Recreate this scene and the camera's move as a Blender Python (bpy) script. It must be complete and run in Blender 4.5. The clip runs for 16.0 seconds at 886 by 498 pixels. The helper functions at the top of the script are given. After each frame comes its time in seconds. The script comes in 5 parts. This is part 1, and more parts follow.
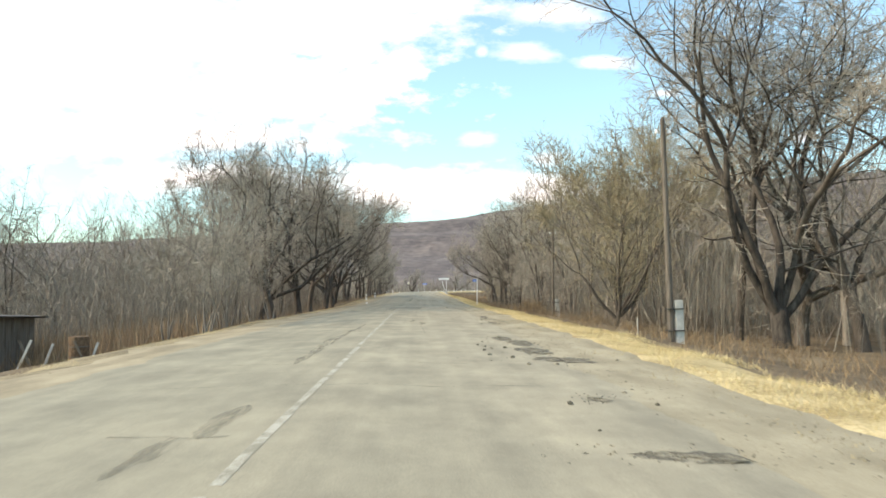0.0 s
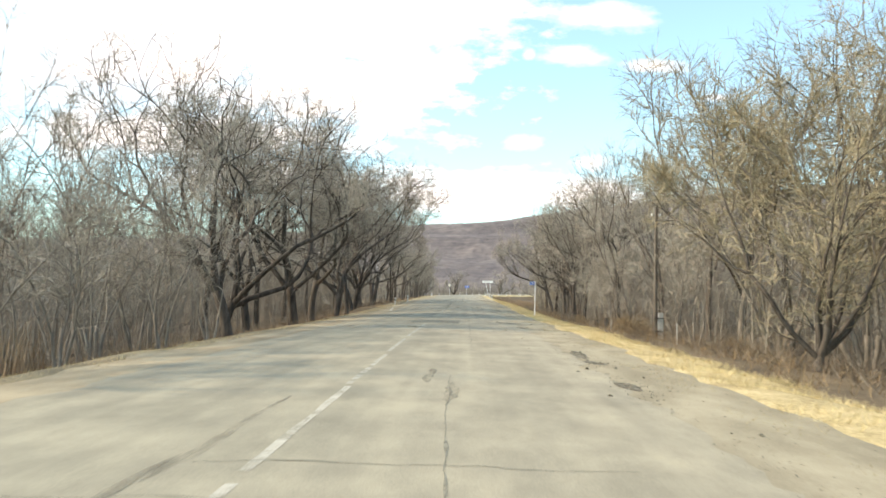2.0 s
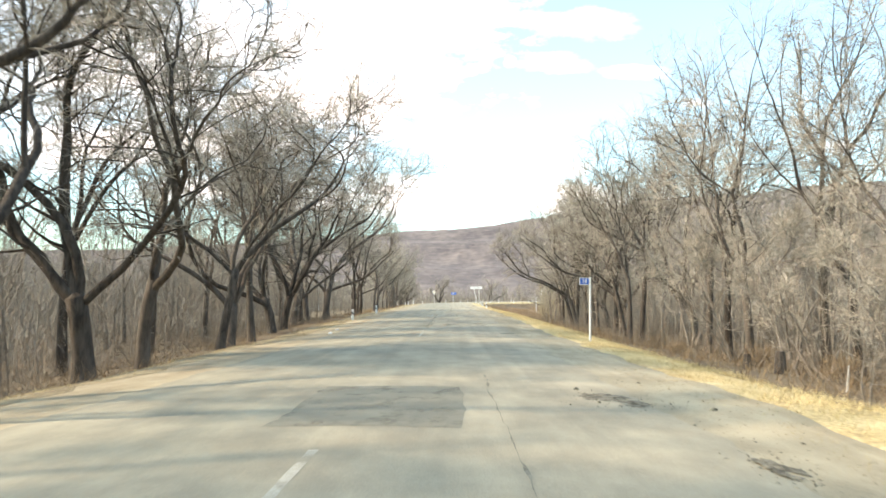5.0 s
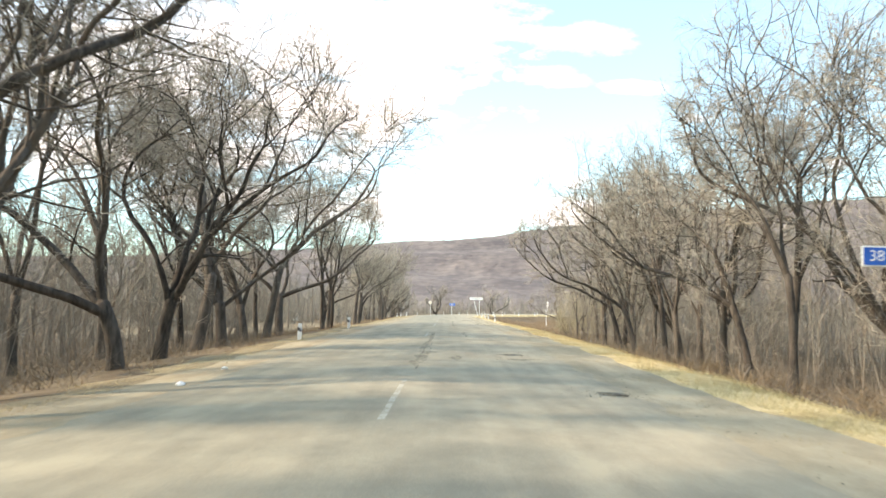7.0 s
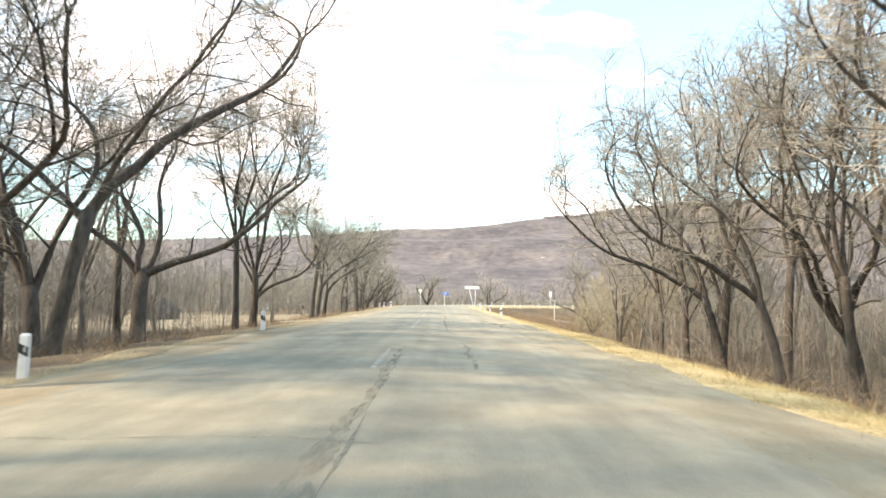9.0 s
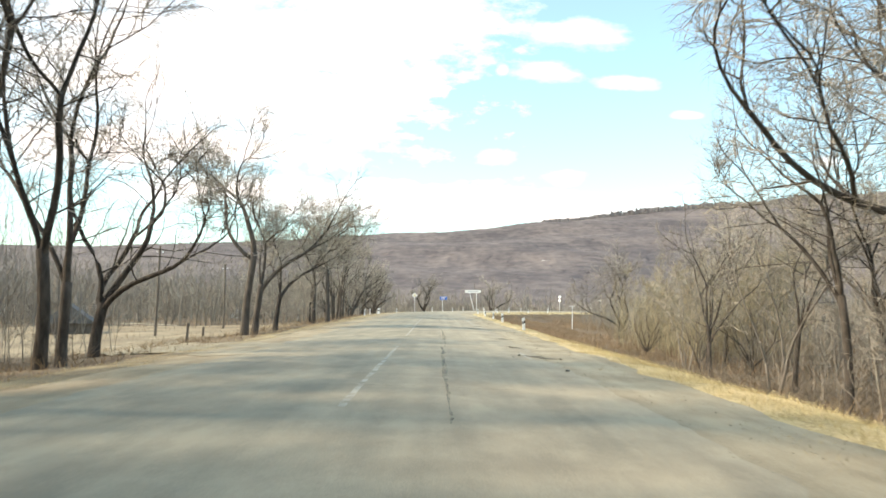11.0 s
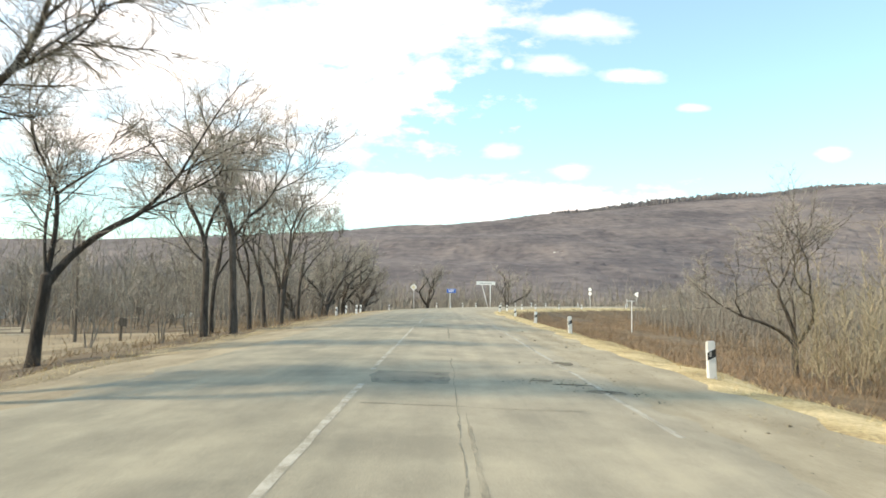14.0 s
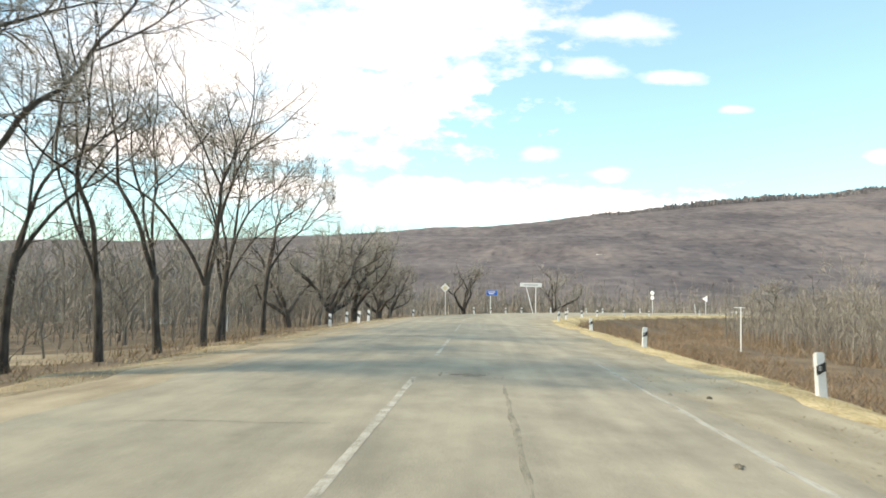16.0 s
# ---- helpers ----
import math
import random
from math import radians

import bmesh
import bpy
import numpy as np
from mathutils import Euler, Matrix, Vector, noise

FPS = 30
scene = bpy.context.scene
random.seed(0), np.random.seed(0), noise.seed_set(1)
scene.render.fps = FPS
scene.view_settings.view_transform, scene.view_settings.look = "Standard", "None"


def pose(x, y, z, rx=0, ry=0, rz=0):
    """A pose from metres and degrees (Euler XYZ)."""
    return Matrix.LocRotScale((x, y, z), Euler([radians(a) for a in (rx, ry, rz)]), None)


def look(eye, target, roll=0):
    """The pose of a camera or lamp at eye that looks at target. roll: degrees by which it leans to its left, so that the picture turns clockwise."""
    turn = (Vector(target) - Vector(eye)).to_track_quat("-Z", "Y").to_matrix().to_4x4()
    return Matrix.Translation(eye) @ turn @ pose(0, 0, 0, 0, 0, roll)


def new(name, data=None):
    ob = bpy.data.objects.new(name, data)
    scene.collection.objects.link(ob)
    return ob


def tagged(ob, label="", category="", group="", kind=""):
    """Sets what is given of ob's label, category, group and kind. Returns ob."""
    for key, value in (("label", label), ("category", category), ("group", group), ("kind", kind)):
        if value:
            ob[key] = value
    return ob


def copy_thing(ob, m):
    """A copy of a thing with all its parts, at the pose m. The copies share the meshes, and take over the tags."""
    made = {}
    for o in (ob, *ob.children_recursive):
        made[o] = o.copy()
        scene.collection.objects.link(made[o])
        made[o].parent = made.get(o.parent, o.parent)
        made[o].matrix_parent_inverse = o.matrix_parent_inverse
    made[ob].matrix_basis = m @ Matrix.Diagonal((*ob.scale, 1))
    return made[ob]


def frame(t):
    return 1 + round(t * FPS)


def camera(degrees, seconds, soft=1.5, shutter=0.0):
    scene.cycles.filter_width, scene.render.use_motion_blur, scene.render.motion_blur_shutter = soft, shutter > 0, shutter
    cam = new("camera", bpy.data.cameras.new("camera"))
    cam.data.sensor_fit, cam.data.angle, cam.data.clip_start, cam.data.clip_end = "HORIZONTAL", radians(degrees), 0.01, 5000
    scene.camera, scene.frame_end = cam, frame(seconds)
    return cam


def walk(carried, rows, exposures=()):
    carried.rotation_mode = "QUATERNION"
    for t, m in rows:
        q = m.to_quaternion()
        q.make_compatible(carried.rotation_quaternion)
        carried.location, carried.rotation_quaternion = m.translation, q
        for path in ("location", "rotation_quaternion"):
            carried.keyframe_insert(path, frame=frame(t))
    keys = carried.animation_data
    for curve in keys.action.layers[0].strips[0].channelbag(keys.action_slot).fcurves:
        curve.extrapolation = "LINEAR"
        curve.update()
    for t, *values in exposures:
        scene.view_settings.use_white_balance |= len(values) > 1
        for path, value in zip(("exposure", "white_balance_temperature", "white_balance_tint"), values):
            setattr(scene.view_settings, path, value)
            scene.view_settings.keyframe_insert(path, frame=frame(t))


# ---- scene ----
cam = camera(62.0, 16.0, soft=1.6, shutter=0.2)
PATH = [
    (0.0, (0.186, 0.000, 1.472), (0.477, 9.983, 1.984), -0.43),
    (0.5, (0.291, 4.452, 1.487), (0.456, 14.439, 1.986), -0.13),
    (1.0, (0.369, 9.004, 1.495), (0.404, 18.990, 2.028), 0.33),
    (1.5, (0.349, 13.327, 1.502), (0.252, 23.313, 2.031), 0.69),
    (2.0, (0.364, 18.107, 1.535), (0.068, 28.088, 2.080), 0.84),
    (2.5, (0.245, 22.472, 1.522), (-0.261, 32.441, 2.118), 0.48),
    (3.0, (-0.115, 26.310, 1.506), (-0.686, 36.276, 2.098), 0.12),
    (3.5, (0.126, 30.684, 1.492), (-0.434, 40.650, 2.091), -0.19),
    (4.0, (0.196, 35.509, 1.468), (-0.263, 45.479, 2.099), -0.24),
    (4.5, (0.003, 39.908, 1.461), (-0.247, 49.886, 2.087), -0.19),
    (5.0, (-0.048, 44.633, 1.443), (-0.133, 54.612, 2.094), -0.12),
    (7.5, (-0.510, 70.889, 1.251), (-0.560, 80.855, 2.073), 0.65),
    (8.0, (-0.432, 76.522, 1.237), (-0.466, 86.491, 2.030), 0.64),
    (8.5, (-0.407, 81.743, 1.247), (-0.395, 91.715, 1.986), 0.93),
    (9.0, (-0.204, 87.230, 1.286), (-0.165, 97.208, 1.958), 1.22),
    (11.5, (-0.057, 112.347, 1.447), (0.009, 122.319, 2.191), 0.95),
    (12.0, (-0.043, 117.741, 1.463), (-0.061, 127.713, 2.207), 0.97),
    (12.5, (0.001, 123.493, 1.464), (-0.048, 133.466, 2.196), 1.05),
    (13.0, (0.012, 128.959, 1.450), (-0.020, 138.935, 2.151), 1.01),
    (13.5, (0.033, 133.723, 1.416), (0.045, 143.699, 2.101), 0.65),
    (14.0, (-0.085, 138.787, 1.405), (-0.095, 148.765, 2.061), 0.85),
    (14.5, (-0.175, 143.590, 1.405), (-0.231, 153.570, 2.039), 0.95),
    (15.0, (-0.263, 148.796, 1.410), (-0.424, 158.773, 2.063), 1.34),
    (15.5, (-0.257, 154.193, 1.427), (-0.656, 164.160, 2.134), 1.35),
    (16.0, (-0.252, 159.169, 1.413), (-0.771, 169.131, 2.104), 1.24),
]
EXPOSURES = [(0.0, 0.8, 7050, 17), (2.0, 1.0, 7100, 17.5), (3.5, 1.26, 7200, 17.5), (5.0, 1.46, 7200, 17.5), (7.5, 1.42, 7250, 18.5), (9.0, 1.56, 7300, 20), (11.5, 0.95, 7200, 16), (12.2, 0.9, 7200, 16), (13.0, 0.83, 7150, 16), (15.0, 0.8, 7150, 16), (16.0, 0.77, 7150, 16)]
walk(cam, [(t, look(eye, target, roll)) for t, eye, target, roll in PATH], EXPOSURES)

# ---- light ----
SUN_TO = Vector((-0.82, -0.13, 0.62)).normalized()
sun_data = bpy.data.lights.new("sun", "SUN")
sun_data.energy, sun_data.angle, sun_data.color = 2.65, radians(3.0), (1.0, 0.85, 0.635)
sun = new("sun", sun_data)
sun.matrix_world = look((0, 0, 60), Vector((0, 0, 60)) - SUN_TO)

world = bpy.data.worlds.new("sky")
scene.world = world
world.use_nodes = True


def cloud_sky(w):
    """A clear sky with a bank of bright cloud ahead and a few small clouds beside it."""
    nt = w.node_tree
    nodes, links = nt.nodes, nt.links
    nodes.clear()
    out = nodes.new("ShaderNodeOutputWorld")
    sky = nodes.new("ShaderNodeTexSky")
    sky.sky_type, sky.sun_disc = "NISHITA", False
    sky.sun_elevation = math.asin(SUN_TO.z)
    sky.sun_rotation = math.atan2(SUN_TO.x, SUN_TO.y)
    sky.air_density, sky.dust_density, sky.ozone_density = 1.0, 1.0, 0.0
    bg = nodes.new("ShaderNodeBackground")
    bg.inputs["Strength"].default_value = SKY_STRENGTH
    tint = nodes.new("ShaderNodeMix")
    tint.data_type, tint.blend_type = "RGBA", "MULTIPLY"
    tint.inputs["Factor"].default_value = 1.0
    links.new(sky.outputs[0], tint.inputs["A"])
    tint.inputs["B"].default_value = (0.68, 1.02, 1.02, 1)
    links.new(tint.outputs["Result"], bg.inputs[0])

    def op(kind, a, b=None):
        n = nodes.new("ShaderNodeMath")
        n.operation = kind
        for i, v in enumerate((a, b)):
            if v is None:
                continue
            if isinstance(v, (int, float)):
                n.inputs[i].default_value = v
            else:
                links.new(v, n.inputs[i])
        return n.outputs[0]

    tc = nodes.new("ShaderNodeTexCoord")
    sep = nodes.new("ShaderNodeSeparateXYZ")
    links.new(tc.outputs["Generated"], sep.inputs[0])
    dx, dy, dz = sep.outputs
    safe = op("MAXIMUM", dy, 0.05)
    u, v = op("DIVIDE", dx, safe), op("DIVIDE", dz, safe)
    comb = nodes.new("ShaderNodeCombineXYZ")
    links.new(u, comb.inputs[0])
    links.new(op("MULTIPLY", v, 2.0), comb.inputs[1])
    wob = nodes.new("ShaderNodeTexNoise")
    wob.inputs["Scale"].default_value, wob.inputs["Detail"].default_value = 14.0, 8.0
    wob.inputs["Roughness"].default_value = 0.6
    links.new(comb.outputs[0], wob.inputs["Vector"])
    big = nodes.new("ShaderNodeTexNoise")
    big.inputs["Scale"].default_value, big.inputs["Detail"].default_value = 2.2, 3.0
    links.new(comb.outputs[0], big.inputs["Vector"])
    jig = op("SUBTRACT", wob.outputs[0], 0.5)
    jig2 = op("SUBTRACT", big.outputs[0], 0.5)
    total = None
    # centre u, v, half width, half height, edge softness
    for cu, cv, ru, rv, soft in CLOUDS:
        a, b = op("DIVIDE", op("SUBTRACT", u, cu), ru), op("DIVIDE", op("SUBTRACT", v, cv), rv)
        d = op("SQRT", op("ADD", op("MULTIPLY", a, a), op("MULTIPLY", b, b)))
        d = op("ADD", d, op("MULTIPLY", jig, 3.6))
        d = op("ADD", d, op("MULTIPLY", jig2, 0.6))
        n = nodes.new("ShaderNodeMapRange")
        n.interpolation_type = "SMOOTHSTEP"
        links.new(d, n.inputs["Value"])
        n.inputs["From Min"].default_value, n.inputs["From Max"].default_value = 1.0 - soft, 1.0 + soft
        n.inputs["To Min"].default_value, n.inputs["To Max"].default_value = 1.0, 0.0
        total = n.outputs[0] if total is None else op("MAXIMUM", total, n.outputs[0])
    # cloud elsewhere in the sky, out of the view, and the thin haze over the horizon
    rest = nodes.new("ShaderNodeTexNoise")
    rest.inputs["Scale"].default_value, rest.inputs["Detail"].default_value = 2.6, 7.0
    links.new(tc.outputs["Generated"], rest.inputs["Vector"])
    veil = nodes.new("ShaderNodeMapRange")
    veil.interpolation_type = "SMOOTHSTEP"
    links.new(rest.outputs[0], veil.inputs["Value"])
    veil.inputs["From Min"].default_value, veil.inputs["From Max"].default_value = 0.50, 0.70
    veil.inputs["To Min"].default_value, veil.inputs["To Max"].default_value = 0.0, 0.85
    up = nodes.new("ShaderNodeMapRange")
    links.new(dz, up.inputs["Value"])
    up.inputs["From Min"].default_value, up.inputs["From Max"].default_value = 0.42, 0.55
    behind = nodes.new("ShaderNodeMapRange")
    links.new(dy, behind.inputs["Value"])
    behind.inputs["From Min"].default_value, behind.inputs["From Max"].default_value = 0.6, 0.3
    total = op("MAXIMUM", total, op("MULTIPLY", veil.outputs[0], op("MAXIMUM", up.outputs[0], behind.outputs[0])))
    haze = nodes.new("ShaderNodeMapRange")
    links.new(dz, haze.inputs["Value"])
    haze.inputs["From Min"].default_value, haze.inputs["From Max"].default_value = 0.30, 0.02
    haze.inputs["To Min"].default_value, haze.inputs["To Max"].default_value = 0.08, 0.10
    total = op("MAXIMUM", total, haze.outputs[0])
    cloud = nodes.new("ShaderNodeBackground")
    cloud.inputs[0].default_value = (1.0, 0.99, 0.975, 1)
    cloud.inputs[1].default_value = CLOUD_STRENGTH
    mix = nodes.new("ShaderNodeMixShader")
    links.new(total, mix.inputs[0])
    links.new(bg.outputs[0], mix.inputs[1])
    links.new(cloud.outputs[0], mix.inputs[2])
    links.new(mix.outputs[0], out.inputs[0])


SKY_STRENGTH, CLOUD_STRENGTH = 0.175, 0.95
CLOUDS = [
    (0.073, 0.201, 0.018, 0.0070, 1.5), (0.142, 0.321, 0.030, 0.0088, 1.5), (0.085, 0.324, 0.006, 0.0060, 1.5), (0.19, 0.378, 0.046, 0.0125, 1.5),
    (0.255, 0.309, 0.023, 0.0060, 1.6), (0.172, 0.174, 0.018, 0.0078, 1.4), (0.535, 0.205, 0.014, 0.0065, 1.5), (0.34, 0.266, 0.012, 0.0035, 1.8),
    (-0.17, 0.275, 0.155, 0.052, 0.6), (-0.12, 0.37, 0.15, 0.065, 0.8), (-0.42, 0.215, 0.26, 0.034, 0.8), (-0.42, 0.300, 0.18, 0.030, 1.1),
    (-0.45, 0.385, 0.10, 0.012, 1.0), (0.02, 0.132, 0.26, 0.024, 0.8), (-0.32, 0.150, 0.12, 0.020, 0.9), (-0.02, 0.40, 0.10, 0.03, 1.0), (-0.42, 0.33, 0.20, 0.09, 1.6),
]
cloud_sky(world)


# ---- materials ----
def material(name, stops, scale=4.0, detail=6.0, rough=0.9, bump=0.3, bump_scale=40.0, fine=0.25, stretch=(1, 1, 1), island=0.0, each=0.0, metal=0.0, spec=0.3, dist=0.02, streaks=()):
    """A surface whose colour runs through the stops by noise at two scales, with relief."""
    m = bpy.data.materials.new(name)
    m.use_nodes = True
    nt = m.node_tree
    nodes, links = nt.nodes, nt.links
    b = nodes["Principled BSDF"]
    b.inputs["Roughness"].default_value, b.inputs["Metallic"].default_value = rough, metal
    b.inputs["Specular IOR Level"].default_value = spec
    tc = nodes.new("ShaderNodeTexCoord")
    mp = nodes.new("ShaderNodeMapping")
    mp.inputs["Scale"].default_value = stretch
    links.new(tc.outputs["Object"], mp.inputs[0])
    n1 = nodes.new("ShaderNodeTexNoise")
    n1.inputs["Scale"].default_value, n1.inputs["Detail"].default_value = scale, detail
    n1.inputs["Roughness"].default_value = 0.62
    n2 = nodes.new("ShaderNodeTexNoise")
    n2.inputs["Scale"].default_value, n2.inputs["Detail"].default_value = bump_scale, 4.0
    for n in (n1, n2):
        links.new(mp.outputs[0], n.inputs["Vector"])
    mixv = nodes.new("ShaderNodeMath")
    mixv.operation = "MULTIPLY_ADD"
    links.new(n2.outputs[0], mixv.inputs[0])
    mixv.inputs[1].default_value = fine
    links.new(n1.outputs[0], mixv.inputs[2])
    val = mixv.outputs[0]
    off = -0.5 * fine
    for socket, amount in (("island", island), ("each", each)):
        if amount:
            if socket == "island":
                src = nodes.new("ShaderNodeNewGeometry").outputs["Random Per Island"]
            else:
                src = nodes.new("ShaderNodeObjectInfo").outputs["Random"]
            a = nodes.new("ShaderNodeMath")
            a.operation = "MULTIPLY_ADD"
            links.new(src, a.inputs[0])
            a.inputs[1].default_value = amount
            links.new(val, a.inputs[2])
            val = a.outputs[0]
            off -= 0.5 * amount
    for amount, sx, sy in streaks:
        mp2 = nodes.new("ShaderNodeMapping")
        mp2.inputs["Scale"].default_value = (sx, sy, min(sx, sy))
        links.new(tc.outputs["Object"], mp2.inputs[0])
        n3 = nodes.new("ShaderNodeTexNoise")
        n3.inputs["Scale"].default_value, n3.inputs["Detail"].default_value = 1.0, 5.0
        links.new(mp2.outputs[0], n3.inputs["Vector"])
        a = nodes.new("ShaderNodeMath")
        a.operation = "MULTIPLY_ADD"
        links.new(n3.outputs[0], a.inputs[0])
        a.inputs[1].default_value = amount
        links.new(val, a.inputs[2])
        val = a.outputs[0]
        off -= 0.5 * amount
    sh = nodes.new("ShaderNodeMath")
    sh.operation = "ADD"
    links.new(val, sh.inputs[0])
    sh.inputs[1].default_value = off
    ramp = nodes.new("ShaderNodeValToRGB")
    links.new(sh.outputs[0], ramp.inputs[0])
    el = ramp.color_ramp.elements
    while len(el) < len(stops):
        el.new(0.5)
    for e, (p, c) in zip(el, stops):
        e.position, e.color = p, (*c, 1)
    links.new(ramp.outputs[0], b.inputs["Base Color"])
    if bump:
        bp = nodes.new("ShaderNodeBump")
        bp.inputs["Strength"].default_value, bp.inputs["Distance"].default_value = bump, dist
        links.new(n2.outputs[0], bp.inputs["Height"])
        links.new(bp.outputs[0], b.inputs["Normal"])
    return m


def worn(m, scale, lo, hi, most=1.0):
    """Wears a thin coat away in ragged spots."""
    nodes, links = m.node_tree.nodes, m.node_tree.links
    tc = nodes.new("ShaderNodeTexCoord")
    mp = nodes.new("ShaderNodeMapping")
    mp.inputs["Scale"].default_value = scale
    links.new(tc.outputs["Object"], mp.inputs[0])
    n = nodes.new("ShaderNodeTexNoise")
    n.inputs["Scale"].default_value, n.inputs["Detail"].default_value, n.inputs["Roughness"].default_value = 1.0, 8.0, 0.7
    links.new(mp.outputs[0], n.inputs["Vector"])
    keep = nodes.new("ShaderNodeMapRange")
    keep.interpolation_type = "SMOOTHSTEP"
    links.new(n.outputs[0], keep.inputs["Value"])
    keep.inputs["From Min"].default_value, keep.inputs["From Max"].default_value, keep.inputs["To Max"].default_value = lo, hi, most
    links.new(keep.outputs[0], nodes["Principled BSDF"].inputs["Alpha"])


def span(a, b, lo=0.32, hi=0.68):
    return [(lo, a), (hi, b)]


ASPHALT = material("worn asphalt", [(0.28, (0.245, 0.224, 0.168)), (0.5, (0.325, 0.295, 0.218)), (0.72, (0.415, 0.372, 0.270))], scale=0.9, stretch=(1, 0.5, 1), bump=0.3, bump_scale=70, fine=0.5, dist=0.01, streaks=((0.42, 2.4, 0.02), (0.24, 0.16, 0.9), (0.26, 0.9, 0.25), (0.2, 0.35, 0.06), (0.24, 2.2, 1.6)))


def cross_tint(m, x0, x1, left_tint):
    """Lets a darker, greyer tint on the road's left fade out towards its right, in ragged streaks."""
    nodes, links = m.node_tree.nodes, m.node_tree.links
    b = nodes["Principled BSDF"]
    paint = b.inputs["Base Color"].links[0].from_socket
    tc = nodes.new("ShaderNodeTexCoord")
    sep = nodes.new("ShaderNodeSeparateXYZ")
    links.new(tc.outputs["Object"], sep.inputs[0])
    mp = nodes.new("ShaderNodeMapping")
    mp.inputs["Scale"].default_value = (0.9, 0.05, 1)
    links.new(tc.outputs["Object"], mp.inputs[0])
    n = nodes.new("ShaderNodeTexNoise")
    n.inputs["Scale"].default_value, n.inputs["Detail"].default_value = 1.0, 6.0
    links.new(mp.outputs[0], n.inputs["Vector"])
    add = nodes.new("ShaderNodeMath")
    add.operation = "MULTIPLY_ADD"
    links.new(n.outputs[0], add.inputs[0])
    add.inputs[1].default_value = 5.0
    links.new(sep.outputs[0], add.inputs[2])
    fade = nodes.new("ShaderNodeMapRange")
    fade.interpolation_type = "SMOOTHSTEP"
    links.new(add.outputs[0], fade.inputs["Value"])
    fade.inputs["From Min"].default_value, fade.inputs["From Max"].default_value = x0 + 2.5, x1 + 2.5
    mix = nodes.new("ShaderNodeMix")
    mix.data_type, mix.blend_type = "RGBA", "MULTIPLY"
    mix.inputs["Factor"].default_value = 1.0
    tint = nodes.new("ShaderNodeMix")
    tint.data_type = "RGBA"
    links.new(fade.outputs[0], tint.inputs["Factor"])
    tint.inputs["A"].default_value, tint.inputs["B"].default_value = (*left_tint, 1), (1, 1, 1, 1)
    links.new(paint, mix.inputs["A"])
    links.new(tint.outputs["Result"], mix.inputs["B"])
    links.new(mix.outputs["Result"], b.inputs["Base Color"])


cross_tint(ASPHALT, -3.5, 3.0, (0.85, 0.875, 0.885))
PATCH = material("grey asphalt patch", span((0.215, 0.208, 0.166), (0.285, 0.273, 0.212)), scale=1.5, bump=0.4, bump_scale=80)
CRACK = material("tar sealed crack", span((0.175, 0.167, 0.13), (0.28, 0.265, 0.205)), scale=3, bump=0.2)
STAIN = material("tar-stained asphalt", [(0.3, (0.19, 0.178, 0.138)), (0.5, (0.25, 0.232, 0.178)), (0.72, (0.34, 0.31, 0.232))], scale=1.6, bump=0.3, bump_scale=60, fine=0.6, streaks=((0.5, 3.0, 0.15),))
RUBBLE = material("broken asphalt rubble", span((0.085, 0.077, 0.06), (0.30, 0.272, 0.20), 0.36, 0.66), scale=5, bump=0.6, bump_scale=40, fine=0.5, dist=0.03)
PAINT = material("worn white road paint", span((0.30, 0.285, 0.22), (0.54, 0.52, 0.44), 0.36, 0.62), scale=2.2, bump=0.2, fine=0.5)
FAINT = material("almost worn off road paint", span((0.44, 0.42, 0.34), (0.60, 0.58, 0.49)), scale=2.2, bump=0.2, fine=0.6)
worn(STAIN, (6.0, 1.0, 1.0), 0.36, 0.72, 0.65)
worn(PAINT, (7.0, 1.0, 1.0), 0.16, 0.46, 0.85)
worn(FAINT, (5.0, 0.6, 1.0), 0.22, 0.55, 0.75)
worn(PATCH, (2.0, 1.2, 1.0), 0.18, 0.52, 0.85)
worn(CRACK, (4.0, 4.0, 1.0), 0.32, 0.55)
worn(RUBBLE, (4.0, 3.0, 1.0), 0.36, 0.54)
GRAVEL = material("sandy gravel shoulder", span((0.255, 0.222, 0.152), (0.41, 0.362, 0.255)), scale=0.9, bump=0.35, bump_scale=60, fine=0.5, stretch=(1, 0.5, 1), streaks=((0.5, 1.6, 0.04), (0.3, 0.6, 0.4)))
SAND = material("sandy road shoulder", span((0.235, 0.197, 0.130), (0.40, 0.342, 0.232)), scale=0.9, bump=0.35, bump_scale=60, fine=0.5, stretch=(1, 0.5, 1), streaks=((0.5, 1.6, 0.04), (0.3, 0.6, 0.4)))
GROUND = material("dry grassy ground", [(0.3, (0.095, 0.072, 0.046)), (0.5, (0.16, 0.121, 0.076)), (0.7, (0.25, 0.193, 0.12))], scale=0.35, bump=0.8, bump_scale=8, fine=0.5, dist=0.1)
STRAW = material("pale dry grass", span((0.36, 0.28, 0.13), (0.72, 0.60, 0.34)), scale=0.4, bump=0, island=0.5)
FRINGE = material("trampled dry grass", span((0.17, 0.135, 0.075), (0.46, 0.38, 0.22)), scale=0.5, bump=0, island=0.6)
TURF = material("thin greenish turf", span((0.24, 0.22, 0.10), (0.42, 0.37, 0.20)), scale=0.7, bump=0, island=0.5)
WEED = material("brown dry weeds", span((0.13, 0.085, 0.045), (0.36, 0.26, 0.15)), scale=0.3, bump=0, island=0.5)
# pale mauve-grey: the haze of distance is put into the ridge trees' colour
RIDGEWOOD = material("bare crowns with painted haze", span((0.17, 0.15, 0.145), (0.28, 0.25, 0.24)), scale=0.05, bump=0, island=0.4)
